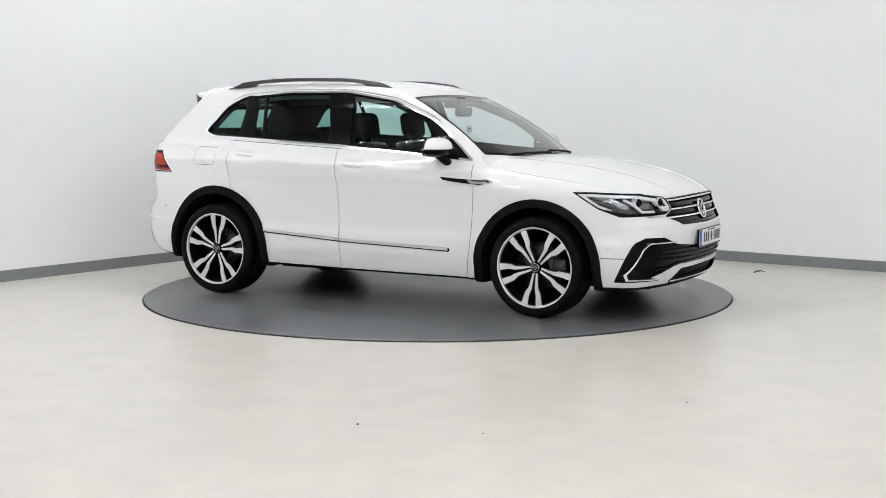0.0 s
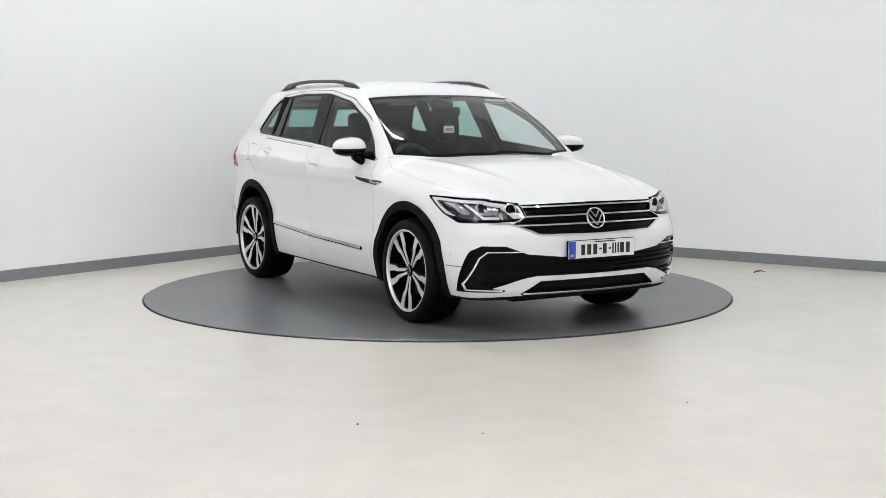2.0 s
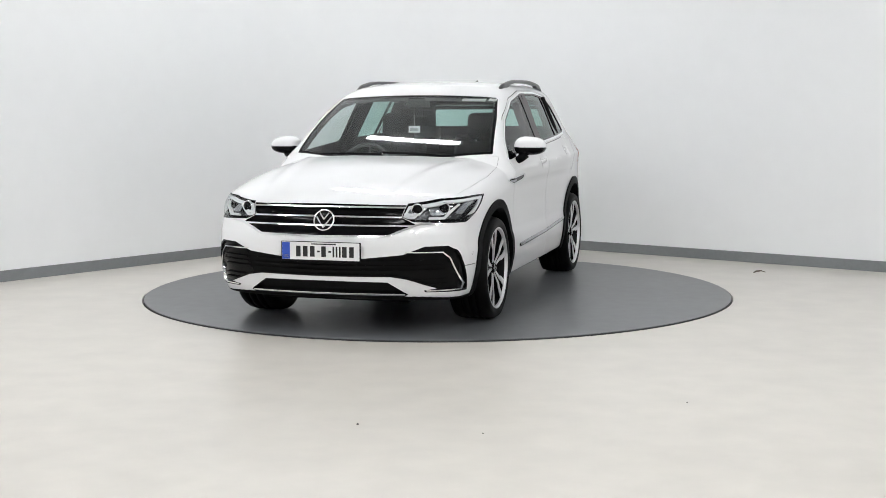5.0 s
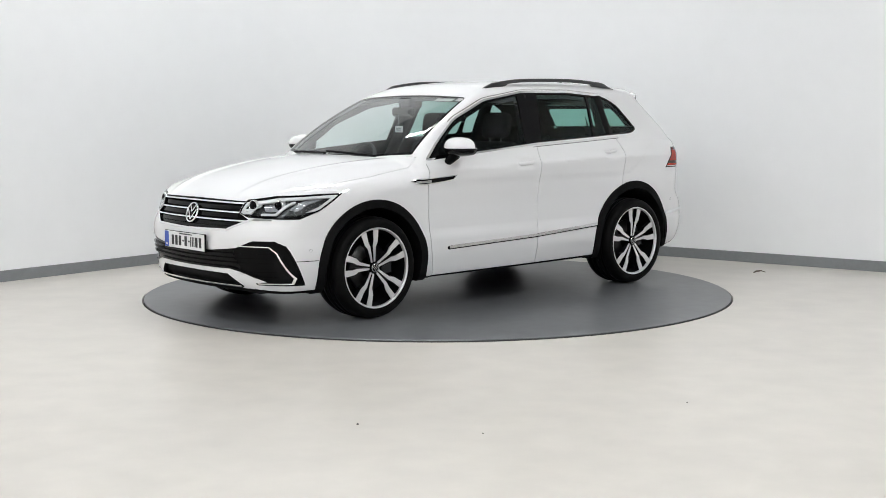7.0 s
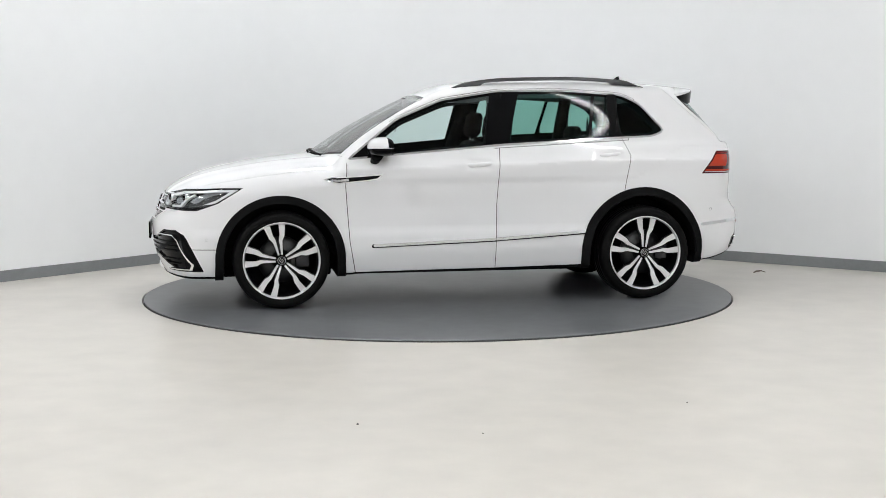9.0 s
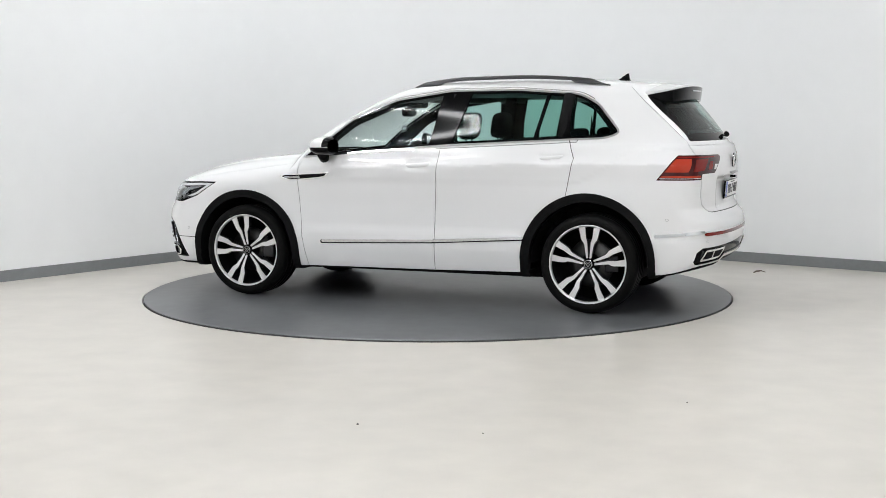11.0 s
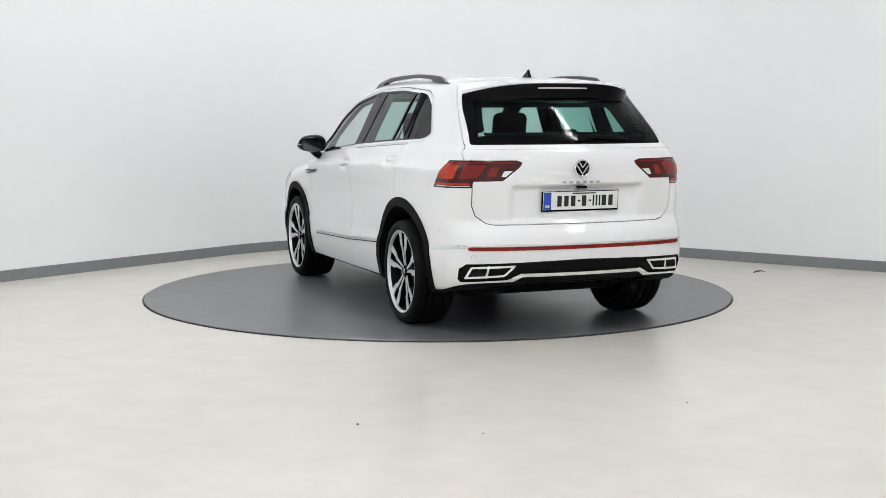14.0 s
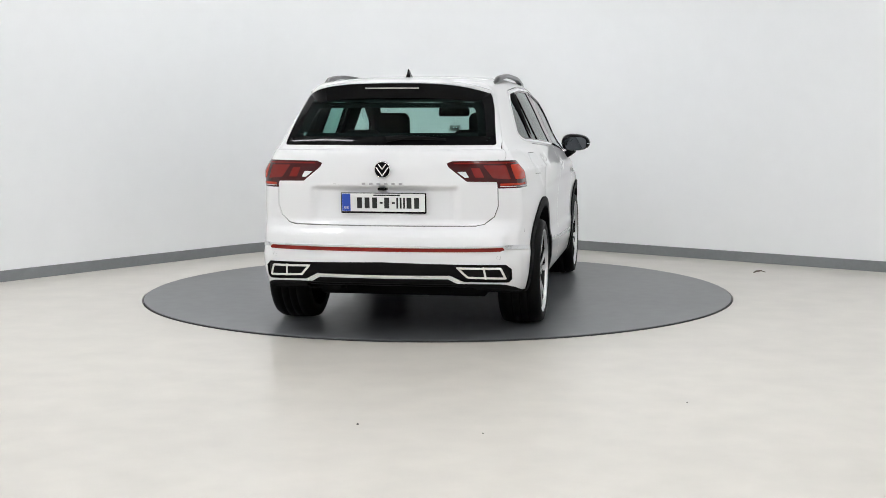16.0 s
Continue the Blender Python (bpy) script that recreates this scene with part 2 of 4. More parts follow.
def half_width(x, z):
    rise = step(0.75, 0.95, z) * np.clip((1.60 - z) / 0.50, 0, 1) * 0.035 * np.clip((0.6 - x) / 1.2, -1, 1.3)
    y = curve(z - rise, [0.18, 0.24, 0.32, 0.42, 0.50, 0.58, 0.70, 0.84, 0.985, 1.000, 1.04, 1.10, 1.16, 1.52, 1.60, 1.66],
              [0.800, 0.852, 0.876, 0.892, 0.894, 0.882, 0.880, 0.890, 0.905, 0.897, 0.876, 0.850, 0.818, 0.660, 0.608, 0.545])
    top = step(0.95, 1.25, z)
    low = 1 - step(0.72, 1.0, z)
    rear, front = np.maximum(-x - 0.5, 0), np.maximum(x - 0.9, 0)
    y = y - (1 - low) * (0.105 * (rear / 1.6) ** 2 + 0.085 * (front / 1.3) ** 2)
    y = y - low * (0.10 * (np.maximum(-x - 1.2, 0) / 0.9) ** 2 + 0.085 * (np.maximum(x - 1.3, 0) / 0.9) ** 2)
    y = y - top * (0.018 * (rear / 1.2) ** 2 + 0.075 * np.maximum(x, 0) ** 2)
    # flared shoulders over the wheels
    for wx in (1.341, -1.341):
        y = y + 0.012 * np.exp(-((x - wx) / 0.42) ** 2) * np.exp(-((z - 0.72) / 0.22) ** 2)
    # shallow cups behind the door handles
    for hx, hz in HANDLES:
        y = y - 0.013 * np.exp(-((x - hx) / 0.085) ** 4) * np.exp(-((z - hz) / 0.036) ** 4)
    return y


def front_face(y, z):
    a = np.abs(y)
    c = curve(z, [0.16, 0.22, 0.28, 0.36, 0.46, 0.56, 0.63, 0.68, 0.74, 0.80, 0.86, 0.95],
              [2.10, 2.185, 2.225, 2.245, 2.262, 2.268, 2.258, 2.232, 2.212, 2.195, 2.150, 2.04])
    return c - 0.125 * (a / 0.8) ** 2 - 0.15 * (a / 0.85) ** 6


def rear_face(y, z):
    a = np.abs(y)
    c = curve(z, [0.20, 0.30, 0.38, 0.48, 0.58, 0.64, 0.69, 0.74, 0.93, 1.04, 1.12, 1.19, 1.30],
              [-2.06, -2.15, -2.205, -2.232, -2.236, -2.225, -2.190, -2.168, -2.176, -2.172, -2.158, -2.125, -2.03])
    niche = step(0.47, 0.41, a) * step(0.70, 0.74, z) * step(0.950, 0.915, z)
    return c + 0.026 * niche * step(0.70, 0.93, z) + 0.01 * niche + 0.075 * (a / 0.7) ** 2 + 0.075 * (a / 0.8) ** 6


def hood(x, y):
    a = np.abs(y)
    c = curve(x, [0.6, 0.95, 1.1, 1.4, 1.7, 1.9, 2.05, 2.13, 2.22], [1.13, 1.098, 1.085, 1.052, 1.000, 0.950, 0.890, 0.845, 0.76])
    ridge = np.exp(-((a - (0.60 - 0.16 * (x - 1.0))) / 0.05) ** 2)
    return c - 0.055 * (a / 0.8) ** 2 - 0.07 * (a / 0.86) ** 8 + 0.010 * ridge


def screen_face(y, z):
    h = z - 1.3
    c = 0.7423 + -1.8045 * h + -1.0633 * h ** 2
    return c - (0.11 - 0.20 * np.clip(h, -0.3, 0.3)) * (np.abs(y) / 0.7) ** 2


def roof(x, y):
    c = curve(x, [-2.2, -2.0, -1.7, -1.3, -0.8, -0.3, 0.0, 0.2, 0.6], [1.525, 1.556, 1.592, 1.622, 1.639, 1.632, 1.608, 1.566, 1.41])
    a = np.abs(y)
    return c - 0.022 * (a / 0.6) ** 2 - 0.016 * (a / 0.62) ** 6


def rear_screen(y, z):
    c = curve(z, [1.0, 1.10, 1.19, 1.30, 1.40, 1.50, 1.60], [-2.20, -2.155, -2.115, -2.035, -1.955, -1.865, -1.77])
    a = np.abs(y) / 0.62
    return c + 0.115 * a ** 2 + 0.10 * step(1.2, 1.55, z) * a ** 4


def solid(x, y, z):
    a = np.abs(y)
    side = a - half_width(x, z)
    low = smax(side, z - hood(x, y), 0.07)
    low = smax(low, x - front_face(y, z), 0.05)
    low = smax(low, rear_face(y, z) - x, 0.07)
    bottom = curve(x, [-2.3, -2.1, -1.8, -1.2, 0, 1.2, 1.8, 2.0, 2.3], [0.34, 0.325, 0.27, 0.25, 0.235, 0.225, 0.215, 0.215, 0.235])
    low = smax(low, bottom - z, 0.03)
    low = smax(low, z - 1.16, 0.02)
    cab = smax(side, z - roof(x, y), 0.06)
    cab = smax(cab, (x - screen_face(y, z)) * 0.75, 0.05)
    cab = smax(cab, (rear_screen(y, z) - x) * 0.85, 0.025)
    cab = smax(cab, 0.9 + 0.24 * step(-1.2, -1.7, x) - z, 0.02)
    return smin(low, cab, 0.018)


def gradient(p, e=0.002):
    g = np.empty_like(p)
    for k in range(3):
        d = np.zeros(3)
        d[k] = e
        g[:, k] = (solid(*(p + d).T) - solid(*(p - d).T)) / (2 * e)
    return g


def shell(h=0.023):
    """The solid's skin as (points, normals, triangles)."""
    m = int(0.99 / h)
    xs, ys, zs = np.arange(-2.32, 2.36, h), (np.arange(-m, m) + 0.5) * h, np.arange(0.16, 1.70, h)
    f = solid(xs[:, None, None], ys[None, :, None], zs[None, None, :])
    s = f < 0
    nx, ny, nz = s.shape
    n = np.zeros((nx - 1, ny - 1, nz - 1), np.int8)
    for i in (0, 1):
        for j in (0, 1):
            for k in (0, 1):
                n += s[i:nx - 1 + i, j:ny - 1 + j, k:nz - 1 + k]
    live = (n > 0) & (n < 8)
    idx = -np.ones(live.shape, int)
    cells = np.argwhere(live)
    idx[live] = np.arange(len(cells))
    p = np.stack([xs[cells[:, 0]], ys[cells[:, 1]], zs[cells[:, 2]]], 1) + h / 2
    for _ in range(5):
        g = gradient(p)
        p = p - (solid(*p.T) / np.maximum((g * g).sum(1), 0.05))[:, None] * g
    g = gradient(p)
    nrm = g / np.linalg.norm(g, axis=1)[:, None]
    tris = []
    for ax in range(3):
        a, b = (ax + 1) % 3, (ax + 2) % 3
        sl0, sl1 = [slice(None)] * 3, [slice(None)] * 3
        sl0[ax], sl1[ax] = slice(0, -1), slice(1, None)
        s0, s1 = s[tuple(sl0)], s[tuple(sl1)]
        for e, flip in ((s0 & ~s1, False), (~s0 & s1, True)):
            q = np.argwhere(e)
            q = q[(q[:, a] > 0) & (q[:, b] > 0) & (q[:, a] < s.shape[a] - 1) & (q[:, b] < s.shape[b] - 1)]
            da, db = np.eye(3, dtype=int)[a], np.eye(3, dtype=int)[b]
            c = [idx[tuple((q - o).T)] for o in (da + db, db, 0 * da, da)]
            if flip:
                c = c[::-1]
            tris += [np.stack([c[0], c[1], c[2]], 1), np.stack([c[0], c[2], c[3]], 1)]
    return p, nrm, np.concatenate(tris)


def tidy(P, N, T):
    used, inv = np.unique(T, return_inverse=True)
    return P[used], N[used], inv.reshape(-1, 3)


def cut(skin, d):
    """Splits a skin where d changes sign: (d < 0, d > 0)."""
    P, N, T = skin
    d = np.where(np.abs(d) < 2e-4, 2e-4, d)
    s = d < 0
    c = s[T].sum(1)
    halves = [[T[c == 3]], [T[c == 0]]]
    newP, newN, base = [P], [N], len(P)
    mixed = T[(c == 1) | (c == 2)]
    if len(mixed):
        cm = s[mixed].sum(1)
        lone_in = cm == 1
        lone = np.where(lone_in, np.argmax(s[mixed], 1), np.argmin(s[mixed], 1))
        r = np.arange(len(mixed))
        A, B, C = mixed[r, lone], mixed[r, (lone + 1) % 3], mixed[r, (lone + 2) % 3]
        pairs = np.sort(np.concatenate([np.stack([A, B], 1), np.stack([A, C], 1)]), 1)
        _, first, inv = np.unique(pairs[:, 0].astype(np.int64) * (base + 1) + pairs[:, 1], return_index=True, return_inverse=True)
        u, inv = pairs[first], inv.reshape(-1)
        t = (d[u[:, 0]] / (d[u[:, 0]] - d[u[:, 1]]))[:, None]
        newP.append(P[u[:, 0]] * (1 - t) + P[u[:, 1]] * t)
        nn = N[u[:, 0]] * (1 - t) + N[u[:, 1]] * t
        newN.append(nn / np.linalg.norm(nn, axis=1)[:, None])
        AB, AC = base + inv[:len(A)], base + inv[len(A):]
        tip = np.stack([A, AB, AC], 1)
        q1, q2 = np.stack([AB, B, C], 1), np.stack([AB, C, AC], 1)
        halves[0] += [tip[lone_in], q1[~lone_in], q2[~lone_in]]
        halves[1] += [tip[~lone_in], q1[lone_in], q2[lone_in]]
    P, N = np.concatenate(newP), np.concatenate(newN)
    return [tidy(P, N, np.concatenate(hh)) for hh in halves]


def refine(skin, field, fine):
    """Smaller triangles near where the field is zero, so that narrow bands are cut cleanly."""
    P, N, T = skin
    d = np.abs(field(skin))
    live = d[T].min(1) < 0.06
    rest, T = T[~live], T[live]
    for _ in range(4):
        used, inv = np.unique(T, return_inverse=True)
        full = np.full(len(P), 1.0)
        full[used] = np.abs(field((P[used], N[used], inv.reshape(-1, 3))))
        e = np.stack([np.linalg.norm(P[T[:, k]] - P[T[:, k - 2]], axis=1) for k in range(3)], 1).max(1)
        near = (full[T].min(1) < 0.9 * e + fine) & (e > 1.6 * fine)
        if not near.any():
            break
        A, B, C = T[near].T
        pairs = np.sort(np.concatenate([np.stack([A, B], 1), np.stack([B, C], 1), np.stack([C, A], 1)]), 1)
        key = pairs[:, 0].astype(np.int64) * (len(P) + 1) + pairs[:, 1]
        _, first, inv = np.unique(key, return_index=True, return_inverse=True)
        u = pairs[first]
        inv = inv.reshape(-1) + len(P)
        n = len(A)
        ab, bc, ca = inv[:n], inv[n:2 * n], inv[2 * n:]
        mid = N[u[:, 0]] + N[u[:, 1]]
        P = np.concatenate([P, (P[u[:, 0]] + P[u[:, 1]]) / 2])
        N = np.concatenate([N, mid / np.linalg.norm(mid, axis=1)[:, None]])
        T = np.concatenate([T[~near], np.stack([A, ab, ca], 1), np.stack([ab, B, bc], 1), np.stack([ca, bc, C], 1), np.stack([ab, bc, ca], 1)])
    return P, N, np.concatenate([rest, T])


def carve(skin, field, fine=0.003):
    """Cuts out a narrow band: (band, rest)."""
    skin = refine(skin, field, fine)
    return cut(skin, field(skin))


def band(field, fine=0.004):
    """A narrow band of the whole skin, for a trim laid on it."""
    near = cut(SKIN, field(SKIN) - 0.03)[0]
    return carve(near, field, fine)[0]


def near_box(u, v, pts, margin=0.07):
    """Which points lie near an outline's box, and the distance to that box for the rest."""
    (x0, y0), (x1, y1) = pts.min(0), pts.max(0)
    far = np.maximum(np.maximum(x0 - u, u - x1), np.maximum(y0 - v, v - y1))
    return far < margin, np.maximum(far, margin)


def outline(u, v, poly):
    """Signed distance to a closed outline, negative inside."""
    poly = np.array(poly, float)
    hot, out = near_box(u, v, poly)
    u, v = u[hot], v[hot]
    best = np.full(u.shape, 1e9)
    inside = np.zeros(u.shape, bool)
    for (x0, y0), (x1, y1) in zip(poly, np.roll(poly, -1, 0)):
        dx, dy = x1 - x0, y1 - y0
        t = np.clip(((u - x0) * dx + (v - y0) * dy) / (dx * dx + dy * dy + 1e-12), 0, 1)
        best = np.minimum(best, (u - x0 - t * dx) ** 2 + (v - y0 - t * dy) ** 2)
        if y0 != y1:
            inside ^= ((y0 > v) != (y1 > v)) & (u < dx * (v - y0) / dy + x0)
    out[hot] = np.where(inside, -1, 1) * np.sqrt(best)
    return out


def ribbon(u, v, line, half):
    """Signed distance to a band of that half width round an open line."""
    hot, out = near_box(u, v, np.array(line, float))
    u, v = u[hot], v[hot]
    best = np.full(u.shape, 1e9)
    for (x0, y0), (x1, y1) in zip(line, line[1:]):
        dx, dy = x1 - x0, y1 - y0
        t = np.clip(((u - x0) * dx + (v - y0) * dy) / (dx * dx + dy * dy + 1e-12), 0, 1)
        best = np.minimum(best, (u - x0 - t * dx) ** 2 + (v - y0 - t * dy) ** 2)
    out[hot] = np.sqrt(best) - half
    return out


def rounded(poly, r, n=5):
    """An outline with its corners rounded by r."""
    out = []
    m = len(poly)
    for i in range(m):
        p, a, b = Vector(poly[i]), Vector(poly[i - 1]), Vector(poly[(i + 1) % m])
        da, db = (a - p), (b - p)
        la, lb = min(r, da.length * 0.45), min(r, db.length * 0.45)
        s, e = p + da.normalized() * la, p + db.normalized() * lb
        for k in range(n + 1):
            t = k / n
            out.append(tuple(s * (1 - t) ** 2 + p * 2 * t * (1 - t) + e * t * t))
    return out


def panel(name, skin, mat, parent, lift=0.0, thick=0.012, label=""):
    """A piece of skin as a part, lifted along its normals, with turned-in edges."""
    P, N, T = skin
    if len(T) == 0:
        return None
    P = P + N * lift
    e = np.concatenate([T[:, [0, 1]], T[:, [1, 2]], T[:, [2, 0]]])
    key = np.sort(e, 1)
    _, first, count = np.unique(key[:, 0].astype(np.int64) * (len(P) + 1) + key[:, 1], return_index=True, return_counts=True)
    rim = e[first[count == 1]]
    verts, norms, faces = [P], [N], T
    if thick and len(rim):
        a, b = rim[:, 0], rim[:, 1]
        out = np.cross(P[b] - P[a], N[a])
        out /= np.maximum(np.linalg.norm(out, axis=1), 1e-9)[:, None]
        k, base = len(rim), len(P)
        verts += [P[a], P[b], P[b] - N[b] * thick, P[a] - N[a] * thick]
        norms += [out] * 4
        r = np.arange(k)
        faces = np.concatenate([T, np.stack([base + k + r, base + r, base + 3 * k + r], 1), np.stack([base + k + r, base + 3 * k + r, base + 2 * k + r], 1)])
    me = mesh_of(name, np.concatenate(verts), faces, mat, np.concatenate(norms))
    return part(name, me, mat, parent, label)


# ---- the car ----
car = new("car")
tagged(car, "white mid-size SUV parked on the grey turntable", "car")
SKIN = shell()
HUB_F, HUB_R, HUB_Z = 1.341, -1.341, 0.346
BIG = 9.0


def on_side(skin, s, poly=None, line=None, half=0.003, reach=0.35):
    x, y, z = skin[0].T
    d = outline(x, z, poly) if poly is not None else ribbon(x, z, line, half)
    return np.maximum(d, reach - s * y)


def on_front(skin, poly=None, line=None, half=0.003, reach=1.45):
    x, y, z = skin[0].T
    d = outline(np.abs(y), z, poly) if poly is not None else ribbon(np.abs(y), z, line, half)
    return np.maximum(d, reach - x)


def on_rear(skin, poly=None, line=None, half=0.003, reach=1.45):
    x, y, z = skin[0].T
    d = outline(np.abs(y), z, poly) if poly is not None else ribbon(np.abs(y), z, line, half)
    return np.maximum(d, reach + x)


def on_top(skin, poly=None, line=None, half=0.003, reach=0.8):
    x, y, z = skin[0].T
    d = outline(x, np.abs(y), poly) if poly is not None else ribbon(x, np.abs(y), line, half)
    return np.maximum(d, reach - z)


def arch(cx, cz, r, foot_front, foot_rear, base=0.10):
    """A wheel arch's outline in side view."""
    pts = [(cx + r * math.cos(a), cz + r * math.sin(a)) for a in np.linspace(-0.05, math.pi + 0.05, 40)]
    return [(foot_front, base)] + pts + [(foot_rear, base)]


def widen(poly, d):
    """An outline moved outwards (d > 0) or inwards."""
    out, n = [], len(poly)
    area = sum(poly[i][0] * poly[(i + 1) % n][1] - poly[(i + 1) % n][0] * poly[i][1] for i in range(n))
    sg = 1 if area > 0 else -1
    for i in range(n):
        p, a, b = Vector(poly[i]), Vector(poly[i - 1]), Vector(poly[(i + 1) % n])
        t = ((p - a).normalized() + (b - p).normalized()).normalized()
        out.append(tuple(p + Vector((t.y, -t.x)) * d * sg))
    return out


ARCH_F = arch(1.345, 0.352, 0.400, 1.752, 0.940)
ARCH_R = arch(-1.330, 0.362, 0.412, -0.915, -1.752)
CLAD_F = arch(1.345, 0.350, 0.458, 1.815, 0.876)
CLAD_R = arch(-1.326, 0.362, 0.472, -0.850, -1.802)
DLO = rounded([(0.880, 1.048), (0.51, 1.080), (-0.254, 1.143), (-1.18, 1.190), (-1.43, 1.200), (-1.535, 1.243), (-1.355, 1.450), (-1.215, 1.518), (-0.77, 1.549), (-0.26, 1.545), (0.163, 1.481), (0.50, 1.343)], 0.05)
DLO_IN = widen(DLO, -0.013)
DOOR_F = [(0.93, 1.12), (0.872, 1.03), (0.884, 0.868), (0.856, 0.465), (0.818, 0.250), (-0.205, 0.262), (-0.214, 0.731), (-0.240, 1.131), (-0.25, 1.18)]
DOOR_R = [(-0.25, 1.18), (-0.240, 1.131), (-0.214, 0.731), (-0.205, 0.262), (-0.86, 0.270), (-0.95, 0.6), (-1.178, 0.813), (-1.228, 1.07), (-1.18, 1.19), (-1.17, 1.25)]
LAMP_SIDE = [(1.600, 0.862), (1.76, 0.862), (2.0, 0.853), (2.12, 0.822), (2.3, 0.815), (2.3, 0.66), (1.94, 0.697), (1.78, 0.752)]
LAMP_FRONT = [(0.515, 0.95), (0.515, 0.818), (0.490, 0.742), (0.56, 0.713), (0.77, 0.703), (1.1, 0.70), (1.1, 0.95)]
GRILLE = [(-0.2, 0.820), (0.0, 0.820), (0.512, 0.815), (0.488, 0.742), (0.575, 0.700), (0.560, 0.684), (0.421, 0.628), (0.0, 0.622), (-0.2, 0.622)]
WING = [(-0.2, 0.485), (0.0, 0.485), (0.28, 0.490), (0.51, 0.514), (0.64, 0.565), (0.765, 0.566), (0.812, 0.535), (0.862, 0.42), (0.862, 0.305), (0.828, 0.272), (0.63, 0.276), (0.62, 0.288), (0.70, 0.298), (0.532, 0.358), (0.436, 0.374), (0.0, 0.371), (-0.2, 0.371)]
HOOK = [(0.53, 0.530), (0.735, 0.528), (0.772, 0.490), (0.825, 0.325), (0.812, 0.288), (0.64, 0.287)]
LOWGRILLE = [(-0.2, 0.345), (0.41, 0.340), (0.530, 0.262), (0.50, 0.246), (-0.2, 0.252)]
GLASS_R = rounded([(-0.5, 1.187), (0.668, 1.187), (0.625, 1.41), (0.595, 1.500), (0.560, 1.532), (-0.5, 1.532)], 0.02)
TAIL_REAR = [(0.385, 1.080), (0.42, 1.094), (0.70, 1.096), (1.1, 1.09), (1.1, 0.925), (0.69, 0.928), (0.68, 0.967), (0.508, 0.970), (0.40, 1.055)]
TAIL_SIDE = [(-1.780, 0.91), (-1.935, 1.105), (-2.4, 1.12), (-2.4, 0.91)]
GATE = [(0.688, 1.10), (0.688, 0.93), (0.690, 0.82), (0.668, 0.757), (0.61, 0.714), (0.56, 0.704), (0.0, 0.703)]
DIFFUSER = [(-0.2, 0.487), (0.0, 0.487), (0.739, 0.470), (0.772, 0.441), (0.772, 0.376), (0.754, 0.356), (0.493, 0.368), (0.411, 0.408), (0.0, 0.406), (-0.2, 0.406)]
OUTLET = [(0.742, 0.380), (0.712, 0.455), (0.447, 0.462), (0.513, 0.393)]
SCREEN_TOP = [(1.12, -0.3), (1.12, 0.0), (1.06, 0.40), (0.90, 0.742), (0.55, 0.682), (0.275, 0.618), (0.285, 0.42), (0.288, 0.0), (0.288, -0.3)]
BONNET = [(1.13, -0.3), (1.13, 0.0), (1.06, 0.45), (0.93, 0.70), (0.90, 0.785), (1.34, 0.818), (1.7, 0.800), (1.88, 0.772), (2.6, 0.74), (2.6, -0.3)]
BADGE = [(1.035, 0.914), (0.98, 0.929), (0.80, 0.938), (0.622, 0.949), (0.655, 0.918), (0.72, 0.908), (0.93, 0.889), (0.985, 0.897)]
SILL = [(0.83, 0.16), (0.83, 0.250), (-0.205, 0.259), (-0.875, 0.270), (-0.875, 0.16)]


def both(name, skin, mat, lift=0.0, thick=0.012, label="", parent=None):
    """The two halves of a mirrored piece as two parts."""
    out = []
    for half in cut(skin, -skin[0][:, 1]):
        out.append(panel(name, half, mat, parent or car, lift, thick, label))
    return out


def lamp_field(skin):
    x, y, z = skin[0].T
    return np.maximum(np.maximum(outline(x, z, LAMP_SIDE), outline(np.abs(y), z, LAMP_FRONT)), 1.4 - x)


def wing_field(skin):
    x, y, z = skin[0].T
    return np.maximum(on_front(skin, WING), (1.872 + 0.5 * (z - 0.25)) - x)


def tail_field(skin):
    x, y, z = skin[0].T
    return np.maximum(np.maximum(outline(x, z, TAIL_SIDE), outline(np.abs(y), z, TAIL_REAR)), 1.5 + x)


def keep(skin, *fields):
    """The piece of a skin inside all the fields."""
    for f in fields:
        skin = carve(skin, f)[0]
    return skin


